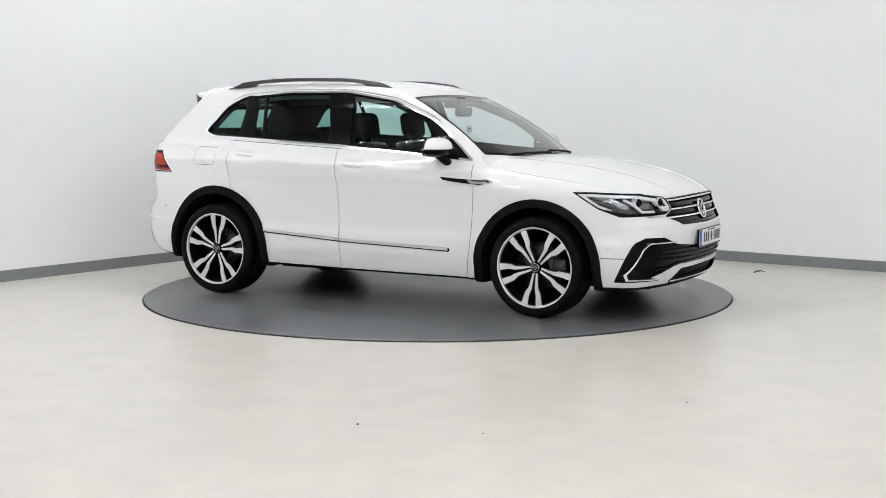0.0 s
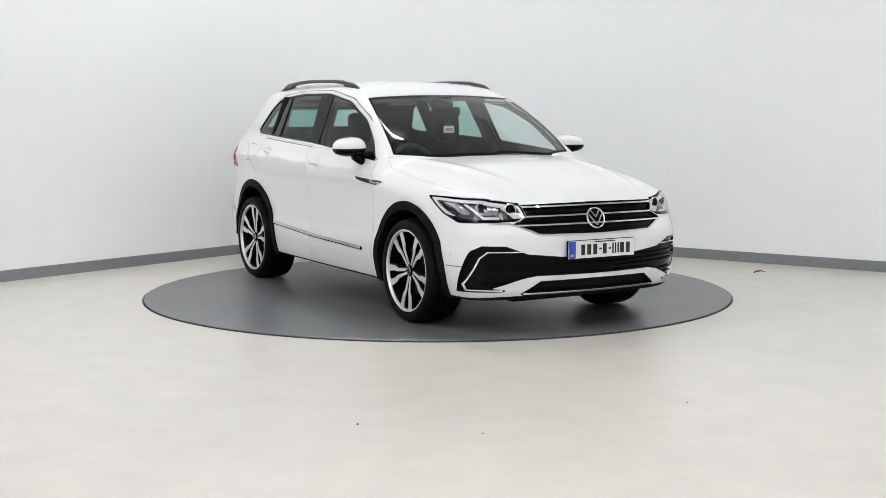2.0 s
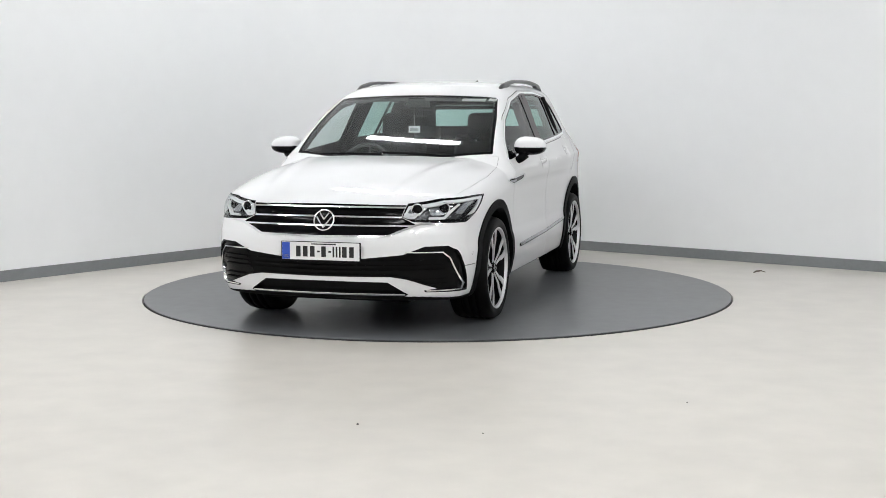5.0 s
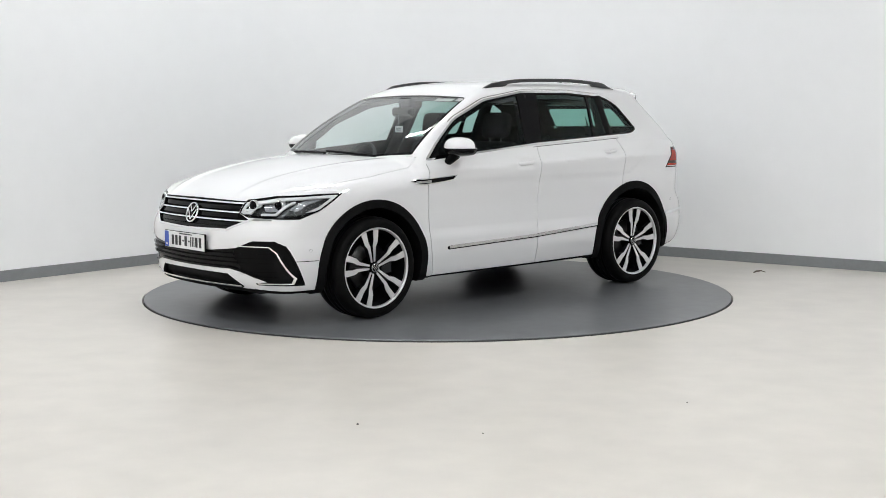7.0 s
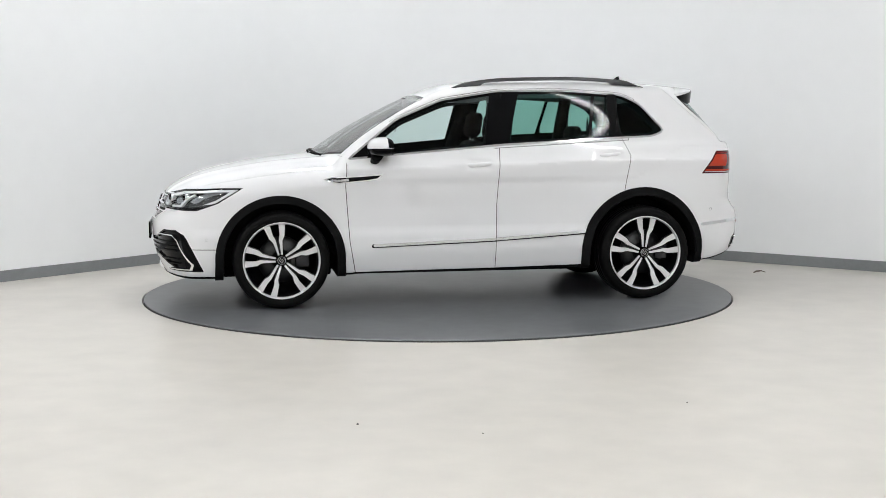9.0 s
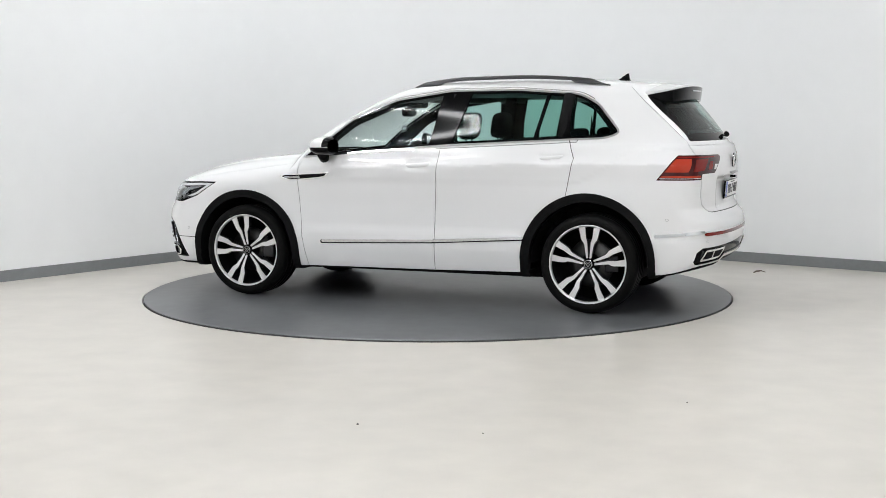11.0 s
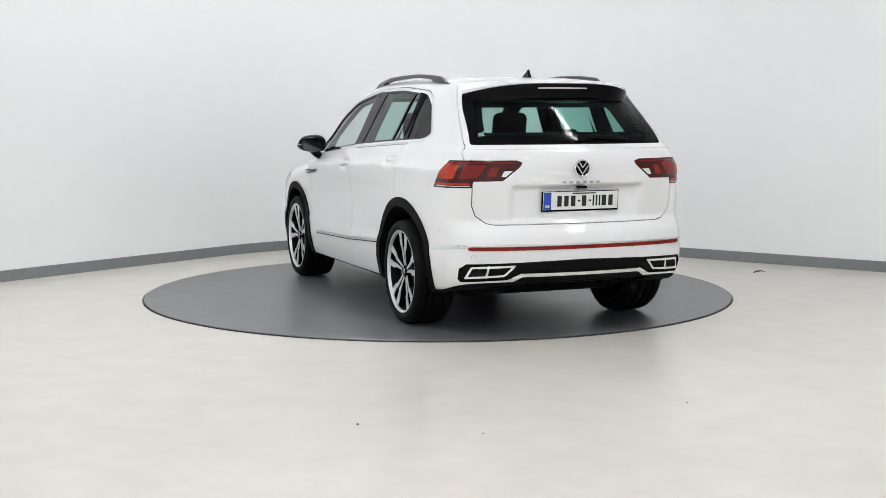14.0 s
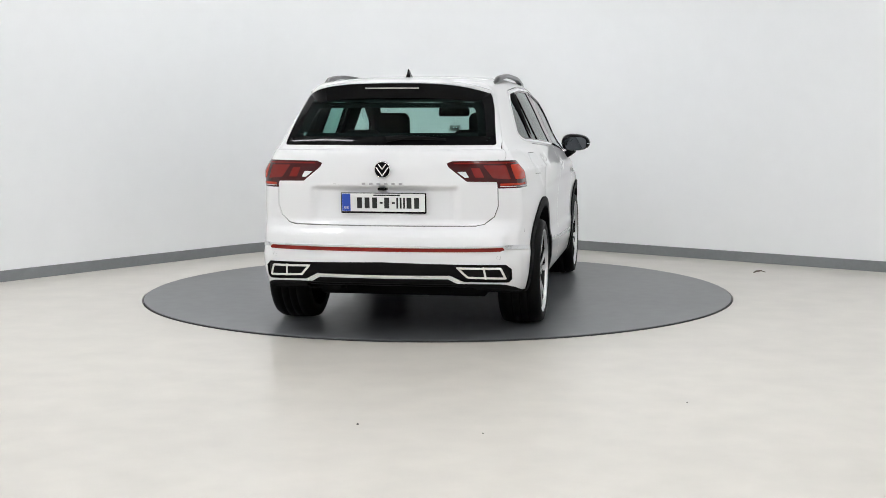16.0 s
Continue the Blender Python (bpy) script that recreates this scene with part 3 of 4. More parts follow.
def build_glass(S):
    """Side windows with their chrome surround, the windscreen and the rear window."""
    for s in (1, -1):
        ring, S = carve(S, lambda k: on_side(k, s, DLO, reach=0.3))
        pane, chrome = carve(ring, lambda k: on_side(k, s, DLO_IN, reach=0.3))
        panel("window_trim", chrome, CHROME, car, 0.004, 0.012, "chrome window surround")
        pane, rubber = carve(pane, lambda k: on_side(k, s, widen(DLO, -0.024), reach=0.3))
        panel("window_seal", rubber, GLOSS, car, 0.0, 0.012)
        rest = pane
        for name, edge, lean, mat, lift, label in (
                ("mirror_triangle", 0.70, -0.28, GLOSS, 0.0, ""),
                ("front_side_window", -0.150, -0.16, GLASSCLEAR, -0.004, "lightly tinted glass"),
                ("centre_pillar", -0.320, -0.30, GLOSS, 0.0, "gloss black pillar"),
                ("rear_side_window", -0.917, -0.20, GLASSDARK, -0.004, "dark tinted privacy glass"),
                ("window_bar", -0.940, -0.20, GLOSS, 0.002, ""),
                ("rear_vent_window", -1.130, 0.06, GLASSDARK, -0.004, "dark tinted privacy glass"),
                ("window_divider", -1.180, 0.08, GLOSS, 0.002, "gloss black window divider")):
            x, z = rest[0][:, 0], rest[0][:, 2]
            piece, rest = cut(rest, edge + lean * (z - 1.19) - x)
            panel(name, piece, mat, car, lift, 0.0 if "window" in name and mat is not GLOSS else 0.015, label)
        panel("quarter_window", rest, GLASSDARK, car, -0.004, 0, "dark tinted privacy glass")
    piece, S = carve(S, lambda k: on_rear(k, GLASS_R), 0.005)
    inner, edge = cut(piece, on_rear(piece, widen(GLASS_R, -0.055)))
    panel("rear_window", inner, GLASSDARK, car, -0.003, 0, "dark tinted rear window")
    panel("rear_window_border", edge, GLOSS, car, -0.003, 0.012, "black glass border")
    piece, S = cut(S, on_top(S, SCREEN_TOP, reach=1.0))
    inner, edge = cut(piece, on_top(piece, widen(SCREEN_TOP, -0.022), reach=1.0))
    panel("windscreen", inner, GLASSSCREEN, car, -0.003, 0, "lightly tinted curved windscreen")
    panel("windscreen_border", edge, GLOSS, car, -0.003, 0.012, "black glass border")
    return S


def build_headlights(S):
    lamp, S = carve(S, lamp_field, 0.005)
    for half in cut(lamp, -lamp[0][:, 1]):
        sy = 1 if half[0][:, 1].mean() > 0 else -1
        cover = panel("headlight", half, GLASSLAMP, car, 0, 0, "clear LED headlight")
        panel("housing", half, LAMPBODY, cover, -0.05, 0, "grey metallic lamp housing")
        low = keep(half, lambda k: on_front(k, [(0.47, 0.735), (0.62, 0.728), (0.80, 0.728), (1.0, 0.74), (1.0, 0.66), (0.47, 0.66)]))
        panel("lamp_skirt", low, GLOSS, cover, -0.012, 0.02, "gloss black lower lamp trim")
        rim = carve(half, lambda k: -(lamp_field(k) + 0.005))[0]
        panel("lamp_rim", rim, GLOSS, cover, 0.0, 0.06)
        # light guide: a bright line along the upper edge, and two hooks under the lenses
        upper = keep(half, lambda k: np.maximum(-(lamp_field(k) + 0.026), lamp_field(k) + 0.010), lambda k: 0.742 + 0.10 * np.maximum(0, 1.9 - k[0][:, 0]) - k[0][:, 2])
        panel("light_guide", upper, LENSWHITE, cover, -0.004, 0.012, "white light guide")
        for line in ([(0.500, 0.742), (0.565, 0.742), (0.625, 0.800)], [(0.655, 0.735), (0.735, 0.735), (0.800, 0.815)], [(0.51, 0.762), (0.56, 0.758), (0.60, 0.80)]):
            g = carve(half, lambda k: on_front(k, line=line, half=0.0075))[0]
            panel("light_guide", g, LENSWHITE, cover, -0.008, 0.02, "white light guide")
        refl = cut(half, on_front(half, rounded([(0.50, 0.80), (0.50, 0.765), (0.56, 0.762), (0.60, 0.805)], 0.01)))[0]
        panel("reflector", refl, LAMPGREY, cover, -0.03, 0.0)
        refl = cut(half, on_front(half, rounded([(0.64, 0.825), (0.66, 0.755), (0.74, 0.755), (0.79, 0.83)], 0.01)))[0]
        panel("reflector", refl, LAMPGREY, cover, -0.03, 0.0)
        refl = cut(half, on_front(half, rounded([(0.785, 0.752), (0.835, 0.757), (0.862, 0.838), (0.835, 0.838)], 0.01)))[0]
        panel("reflector", refl, LAMPGREY, cover, -0.02, 0.01)
        for ly, lx, lz in ((0.574, 2.106, 0.786), (0.715, 2.006, 0.792)):
            m = pose(lx, sy * ly, lz, 0, 0, -90 + sy * 14)
            bm = lathe([(0.0001, 0.018), (0.018, 0.014), (0.029, 0.005), (0.031, -0.006)], 24)
            bmesh.ops.transform(bm, matrix=m, verts=bm.verts)
            part("projector_lens", bm, GLOSS, cover, "dark projector lens", True)
            bm = lathe([(0.031, -0.002), (0.034, 0.006), (0.038, 0.004), (0.041, -0.03)], 28)
            bmesh.ops.transform(bm, matrix=m, verts=bm.verts)
            part("lens_ring", bm, CHROME, cover, "chrome lens ring", True)
    return S


def build_front(S):
    S = build_headlights(S)
    piece, S = carve(S, lambda k: on_front(k, GRILLE), 0.005)
    grille = panel("grille", piece, CLAD, car, -0.03, 0, "gloss black grille with chrome bars")
    edge = carve(piece, lambda k: -(on_front(k, GRILLE) + 0.006))[0]
    panel("grille_rim", edge, GLOSS, grille, 0.0, 0.03)
    for k, z in enumerate((0.775, 0.722, 0.668, 0.648)):
        slat = carve(piece, lambda k: ribbon(np.abs(k[0][:, 1]), k[0][:, 2], [(-0.1, z), (0.56, z)], 0.013))[0]
        panel("grille_slat", slat, GLOSS, grille, -0.012, 0.015)
    for line in ([(-0.1, 0.803), (0.53, 0.800)], [(-0.1, 0.745), (0.49, 0.742)], [(-0.1, 0.691), (0.56, 0.689)]):
        bar = carve(piece, lambda k: ribbon(np.abs(k[0][:, 1]), k[0][:, 2], line, 0.0048))[0]
        panel("grille_bar", bar, CHROME, grille, 0.002, 0.02, "chrome grille bar")
    low = band(lambda k: on_front(k, line=[(-0.1, 0.622), (0.0, 0.622), (0.424, 0.629), (0.563, 0.687), (0.60, 0.700), (0.72, 0.700)], half=0.006))
    panel("grille_bar", low, CHROME, grille, 0.004, 0.014, "chrome grille bar")
    piece, S = carve(S, wing_field, 0.005)
    wing = panel("intake", piece, GLOSS, car, -0.012, 0, "gloss black bumper intake")
    edge = carve(piece, lambda k: -(wing_field(k) + 0.012))[0]
    panel("intake_rim", edge, GLOSS, wing, 0.001, 0.02)
    for z in (0.465, 0.435, 0.405, 0.345, 0.315):
        slat = carve(piece, lambda k: ribbon(np.abs(k[0][:, 1]), k[0][:, 2], [(-0.1, z), (0.75, z + 0.012)], 0.005))[0]
        panel("intake_slat", slat, GLOSS, wing, 0.004, 0.02)
    hook = band(lambda k: on_front(k, line=HOOK, half=0.0038))
    both("intake_trim", hook, CHROME, 0.006, 0.02, "chrome hook trim", wing)
    piece, S = carve(S, lambda k: on_front(k, LOWGRILLE), 0.005)
    low = panel("lower_grille", piece, CLAD, car, -0.03, 0, "black lower grille")
    edge = carve(piece, lambda k: -(on_front(k, LOWGRILLE) + 0.005))[0]
    panel("lower_grille_rim", edge, CLAD, low, 0, 0.03)
    bar = band(lambda k: on_front(k, line=[(-0.1, 0.262), (0.0, 0.262), (0.505, 0.262)], half=0.006))
    panel("lower_grille_bar", bar, CHROME, low, 0.004, 0.02, "chrome strip")
    return S


def build_rear(S):
    lamp, S = carve(S, tail_field, 0.005)
    for half in cut(lamp, -lamp[0][:, 1]):
        sy = 1 if half[0][:, 1].mean() > 0 else -1
        base = panel("tail_light", half, DARKRED, car, 0.001, 0.012, "dark red LED tail light")
        for poly, mat, nm in (
                ([(0.60, 1.068), (0.73, 1.066), (0.76, 0.982), (0.66, 0.990)], RED, "tail_segment"),
                ([(0.755, 1.070), (1.0, 1.066), (1.0, 0.982), (0.785, 0.982)], AMBER, "tail_segment"),
                ([(0.53, 1.052), (0.58, 1.052), (0.61, 0.995), (0.555, 0.995)], RED, "tail_segment"),
                ([(0.43, 1.084), (0.98, 1.086), (0.98, 1.078), (0.43, 1.076)], RED, "tail_segment"),
                ([(0.435, 1.03), (0.50, 1.03), (0.52, 0.995), (0.47, 0.995)], LENSWHITE, "reverse_lens"),
                ([(0.700, 0.958), (1.0, 0.958), (1.0, 0.945), (0.700, 0.945)], AMBER, "tail_segment"),
                ([(0.695, 0.941), (0.86, 0.941), (0.86, 0.932), (0.695, 0.932)], LENSWHITE, "indicator_lens")):
            seg = keep(half, lambda k: on_rear(k, rounded(poly, 0.006)), lambda k: tail_field(k) + 0.010)
            if len(seg[2]):
                panel(nm, seg, mat, base, 0.003, 0.003, "white lens" if mat is LENSWHITE else "bright red light segment")
    piece, S = carve(S, lambda k: on_rear(k, DIFFUSER), 0.005)
    diff = panel("rear_diffuser", piece, GLOSS, car, -0.006, 0, "gloss black rear diffuser")
    edge = carve(piece, lambda k: -(on_rear(k, DIFFUSER) + 0.006))[0]
    panel("diffuser_rim", edge, GLOSS, diff, 0.001, 0.014)
    ring = band(lambda k: np.abs(on_rear(k, rounded(OUTLET, 0.012)) + 0.006) - 0.0065, 0.0025)
    both("exhaust_trim", ring, CHROME, 0.008, 0.03, "chrome exhaust trim", diff)
    bar = band(lambda k: on_rear(k, line=[(0.612, 0.455), (0.622, 0.388)], half=0.006))
    both("exhaust_divider", bar, CHROME, 0.006, 0.03, "chrome divider", diff)
    hole = cut(SKIN, on_rear(SKIN, rounded(widen(OUTLET, -0.014), 0.008)))[0]
    both("exhaust_mesh", hole, CLAD, 0.001, 0.0, "", diff)
    lip = band(lambda k: on_rear(k, line=[(-0.1, 0.400), (0.0, 0.400), (0.40, 0.402), (0.475, 0.370)], half=0.006))
    panel("diffuser_strip", lip, CHROME, diff, 0.004, 0.012, "chrome strip")
    low = [(-0.2, 0.384), (0.40, 0.384), (0.47, 0.345), (0.53, 0.31), (0.55, 0.2), (-0.2, 0.2)]
    piece, S = carve(S, lambda k: on_rear(k, low), 0.005)
    panel("lower_diffuser", piece, CLAD, car, -0.015, 0.03, "black lower diffuser")
    red = cut(SKIN, on_rear(SKIN, [(-0.2, 0.574), (0.728, 0.574), (0.735, 0.551), (-0.2, 0.551)]))[0]
    panel("rear_reflector", red, REDSTRIP, car, 0.004, 0.012, "thin dark red reflector strip")
    line = band(lambda k: on_rear(k, line=[(-0.1, 0.582), (0.0, 0.582), (0.75, 0.580)], half=0.005))
    panel("bumper_trim", line, CHROME, car, 0.005, 0.012, "chrome bumper strip")
    for s in (1, -1):
        side = keep(cut(SKIN, SKIN[0][:, 0] + 1.7)[0], lambda k: on_side(k, s, line=[(-1.80, 0.548), (-1.95, 0.562), (-2.10, 0.577), (-2.2, 0.580)], half=0.011), lambda k: np.abs(k[0][:, 1]) * -1 + 0.735)
        panel("bumper_trim", side, CHROME, car, 0.005, 0.012, "chrome bumper strip")
    return S


def build_lining():
    L = SKIN
    for s in (1, -1):
        for hole in (ARCH_F, ARCH_R):
            L = cut(L, on_side(L, s, widen(hole, 0.01)))[1]
        for a, b in ((0.73, -0.13), (-0.34, -0.905), (-0.955, -1.12), (-1.20, -1.49)):
            def field(k):
                x, y, z = k[0].T
                lean = -0.2 if b > -1.0 else 0.07
                d = outline(x, z, widen(DLO, -0.045))
                return np.maximum.reduce([d, 0.3 - s * y, x - (a + lean * (z - 1.19)), (b + lean * (z - 1.19)) - x])
            L = cut(L, field(L))[1]
    L = cut(L, on_rear(L, widen(GLASS_R, -0.095)))[1]
    L = cut(L, on_top(L, widen(SCREEN_TOP, -0.04), reach=1.0))[1]
    L = cut(L, lamp_field(L) - 0.02)[1]
    liner, L = cut(L, 1.47 - L[0][:, 2])
    panel("headliner", liner, HEADLINER, car, -0.03, 0, "grey fabric headliner")
    panel("interior_lining", L, DARK, car, -0.034, 0, "dark inner lining")


def build_body():
    S = SKIN
    for s in (1, -1):
        for hole in (ARCH_F, ARCH_R):
            S = cut(S, on_side(S, s, hole))[1]
        for clad in (CLAD_F, CLAD_R):
            piece, S = cut(S, on_side(S, s, clad))
            panel("wheel_arch_trim", piece, CLAD, car, 0.011, 0.05, "grained black plastic wheel arch trim")
    S = build_glass(S)
    S = build_front(S)
    S = build_rear(S)
    # shut lines: narrow grooves between the panels
    for s in (1, -1):
        for nm, line in (("door_gap", DOOR_F[1:5]), ("door_gap", DOOR_F[5:8]), ("door_gap", DOOR_R[6:-1]), ("bumper_gap", [(1.800, 0.430), (1.97, 0.432)]), ("gutter", [(x, z) for x, z in widen(DLO, 0.012) if z > 1.10 and x > -1.33])):
            groove, S = carve(S, lambda k: on_side(k, s, line=line, half=0.0028))
            panel(nm, groove, SEAM, car, -0.006, 0)
    flap = rounded([(-1.34, 1.125), (-1.55, 1.128), (-1.56, 0.995), (-1.345, 0.990)], 0.03)
    groove, S = carve(S, lambda k: np.abs(on_side(k, -1, flap)) - 0.002)
    panel("flap_gap", groove, SEAM, car, -0.005, 0)
    piece, S = cut(S, on_side(S, -1, flap))
    panel("fuel_flap", piece, PAINT, car, 0, 0.005, "white fuel filler flap")
    groove, S = carve(S, lambda k: on_rear(k, line=GATE, half=0.003))
    panel("tailgate_gap", groove, SEAM, car, -0.006, 0)
    for s in (1, -1):
        groove, S = carve(S, lambda k: on_side(k, s, line=[(-1.56, 1.56), (-1.66, 1.465), (-1.964, 1.194), (-2.034, 1.100)], half=0.0016))
        panel("tailgate_gap", groove, SEAM, car, -0.006, 0)
    groove, S = carve(S, lambda k: on_top(k, line=[p for p in BONNET if p[1] > 0.5 and p[0] < 2.2], half=0.0014, reach=0.84))
    both("bonnet_gap", groove, SEAM, -0.006, 0)
    piece, S = cut(S, on_top(S, BONNET, reach=0.79))
    panel("bonnet", piece, PAINT, car, 0, 0.02, "white bonnet")
    for s in (1, -1):
        for nm, poly in (("front_door", DOOR_F), ("rear_door", DOOR_R)):
            piece, S = cut(S, on_side(S, s, poly))
            panel(nm, piece, PAINT, car, 0, 0.02, "white door")
        piece, S = cut(S, on_side(S, s, SILL))
        panel("sill", piece, CLAD, car, -0.004, 0.02, "black lower sill")
    under, S = cut(S, np.maximum(S[1][:, 2] + 0.6, S[0][:, 2] - 0.45))
    panel("underbody", under, DARK, car, 0, 0)
    x, y, z = S[0].T
    piece, S = cut(S, outline(x, z, [(2.6, 0.9), (1.76, 0.80), (1.74, 0.76), (1.81, 0.55), (1.80, 0.1), (2.6, 0.1)]))
    panel("front_bumper", piece, PAINT, car, 0, 0.02, "white front bumper")
    x, y, z = S[0].T
    piece, S = cut(S, outline(x, z, [(-2.6, 0.703), (-1.70, 0.703), (-1.70, 0.1), (-2.6, 0.1)]))
    panel("rear_bumper", piece, PAINT, car, 0, 0.02, "white rear bumper")
    piece, S = cut(S, on_rear(S, [(-0.9, 1.19), (0.688, 1.19)] + GATE + [(-0.9, 0.703)]))
    panel("tailgate", piece, PAINT, car, 0, 0.02, "white tailgate")
    x, y, z = S[0].T
    piece, S = cut(S, np.maximum(1.50 - z, np.abs(y) - 0.575))
    panel("roof", piece, PAINT, car, 0, 0.02, "white roof")
    for half in cut(S, -S[0][:, 1]):
        fender, half = cut(half, np.maximum(0.84 - half[0][:, 0], half[0][:, 2] - 1.06))
        panel("front_fender", fender, PAINT, car, 0, 0.02, "white front fender")
        panel("side_frame", half, PAINT, car, 0, 0.02, "white body side and roof pillars")
    build_lining()


build_body()


def build_side_details():
    for s in (1, -1):
        for a, b in (((0.68, 0.441), (-0.196, 0.470)), ((-0.214, 0.471), (-0.885, 0.513))):
            piece = band(lambda k: on_side(k, s, line=[a, b], half=0.0095))
            trim = panel("door_trim", piece, SATIN, car, 0.007, 0.012, "chrome door strip")
            # black backing stands for the strip's dark floor reflection and gap lines
            under = band(lambda k: on_side(k, s, line=[(a[0] + 0.008, a[1] - 0.004), (b[0] - 0.004, b[1] - 0.004)], half=0.0135))
            panel("trim_dark_line", under, GLOSS, trim, 0.003, 0.008, "black line standing for the strip's dark reflection and gap")
        piece = band(lambda k: on_side(k, s, BADGE))
        badge = panel("fender_badge", piece, GLOSS, car, 0.004, 0.01, "gloss black and chrome wing trim")
        piece = band(lambda k: np.abs(on_side(k, s, BADGE) + 0.002) - 0.003, 0.0025)
        panel("badge_edge", piece, CHROME, badge, 0.006, 0.01)
        piece = cut(SKIN, on_side(SKIN, s, [(1.018, 0.912), (0.97, 0.923), (0.83, 0.931), (0.86, 0.903), (0.985, 0.902)]))[0]
        panel("badge_inlay", piece, LAMPGREY, badge, 0.005, 0.008, "brushed metal inlay")
        for hx, hz in HANDLES:
            pts, radii = [], []
            for k in range(15):
                u = -1 + 2 * k / 14
                x, z = hx + 0.118 * u, hz + 0.004 - 0.010 * u
                pts.append((x, s * (float(half_width(hx + 0.14 * (1 if u > 0 else -1), z)) * 0.5 + float(half_width(x, hz + 0.08)) * 0.5 + 0.010 - 0.022 * abs(u) ** 5), z))
                radii.append(0.011 - 0.005 * abs(u) ** 6)
            part("door_handle", sweep(pts, radii, 12, 1.5), PAINT, car, "white door handle", True)
        # parking sensors
        for sx, sz in ((1.86, 0.50), (-1.87, 0.66)):
            ring = band(lambda k: np.abs(on_side(k, s, [(sx + 0.010 * math.cos(q), sz + 0.010 * math.sin(q)) for q in np.linspace(0, 6.0, 14)])) - 0.0009, 0.0025)
            panel("parking_sensor", ring, SEAM, car, 0.001, 0.0)
    ring = band(lambda k: np.abs(on_rear(k, [(0.70 + 0.012 * math.cos(q), 0.515 + 0.012 * math.sin(q)) for q in np.linspace(0, 6.0, 14)])) - 0.0009, 0.0025)
    both("parking_sensor", ring, SEAM, 0.001, 0.0)


build_side_details()


def build_wheel(x, side, turned):
    wheel = new("wheel")
    wheel.parent = car
    wheel.matrix_basis = pose(x, side * 0.875, HUB_Z, 0, 0, 0 if side > 0 else 180)
    part("tyre", lathe([(0.262, 0.012), (0.272, 0.018), (0.30, 0.026), (0.325, 0.02), (0.338, 0.0), (0.344, -0.03), (0.345, -0.050), (0.338, -0.052), (0.338, -0.060), (0.345, -0.062), (0.346, -0.098), (0.338, -0.100), (0.338, -0.112), (0.346, -0.114), (0.346, -0.150), (0.338, -0.152), (0.338, -0.162), (0.345, -0.164), (0.344, -0.205), (0.335, -0.235), (0.30, -0.25), (0.26, -0.24)], 72), RUBBER, wheel, "black low-profile tyre", True)
    part("rim", lathe([(0.258, 0.0), (0.2605, 0.012), (0.264, 0.0185), (0.270, 0.0205), (0.2735, 0.0195)], 72), ALLOY, wheel, "machined rim lip", True)
    part("barrel", lathe([(0.262, 0.004), (0.25, -0.06), (0.24, -0.2), (0.0, -0.2)], 48), RIMBLACK, wheel, smooth=True)
    for k in range(5):
        for m in (1, -1):
            pts = [(0.040, 0.005), (0.040, 0.018), (0.100, 0.027), (0.138, 0.034), (0.168, 0.055), (0.258, 0.077), (0.262, 0.031), (0.188, 0.024), (0.150, 0.012)]
            a = math.pi / 2 + 2 * math.pi * k / 5 - radians(turned)
            for nm, mat, grow, z0, z1 in (("spoke_body", RIMBLACK, 0.004, -0.035, -0.002), ("spoke", ALLOY, 0, -0.003, 0.002)):
                bm = prism([(r, m * (t + (grow if t > 0.02 else -grow))) for r, t in pts], z0, z1)
                for v in bm.verts:
                    r, t, zz = v.co
                    v.co = (r * math.cos(a) - t * math.sin(a), zz + 0.004 - 0.022 * (1 - min(r / 0.26, 1)) ** 1.5, r * math.sin(a) + t * math.cos(a))
                bmesh.ops.recalc_face_normals(bm, faces=bm.faces)
                part(nm, bm, mat, wheel)
    part("brake_disc", lathe([(0.07, -0.075), (0.165, -0.075), (0.167, -0.09), (0.07, -0.09)], 48), STEEL, wheel, "grey steel brake disc", True)
    bm = bmesh.new()
    box(bm, -0.20, -0.10, -0.11, -0.06, -0.06, 0.06, 0.012)
    part("brake_caliper", bm, LAMPCASE, wheel, "dark grey brake caliper", True)
    part("cap_ring", lathe([(0.025, 0.0005), (0.026, 0.0020), (0.028, 0.0020), (0.030, -0.001)], 32), SATIN, wheel, "", True)
    part("hub_cap", lathe([(0.0001, 0.0), (0.027, 0.0), (0.031, -0.004), (0.036, -0.012), (0.04, -0.04)], 40), GLOSS, wheel, smooth=True)
    # bent strokes on the cap
    for line in (((-0.011, 0.017), (0.0, 0.001), (0.011, 0.017)), ((-0.019, 0.008), (0.0, -0.018), (0.019, 0.008))):
        for (x0, z0), (x1, z1) in zip(line, line[1:]):
            d = Vector((z0 - z1, x1 - x0)).normalized() * 0.0018
            bm = prism([(x0 + d.x, z0 + d.y), (x0 - d.x, z0 - d.y), (x1 - d.x, z1 - d.y), (x1 + d.x, z1 + d.y)], 0.0, 0.0022)
            for v in bm.verts:
                v.co = (v.co.x, v.co.z, v.co.y)
            bmesh.ops.recalc_face_normals(bm, faces=bm.faces)
            part("cap_stroke", bm, SATIN, wheel)
    return wheel


for wx in (HUB_F, HUB_R):
    for sd in (1, -1):
        build_wheel(wx, sd, {(HUB_F, 1): 11, (HUB_R, 1): -2, (HUB_F, -1): 31, (HUB_R, -1): -7}[wx, sd])


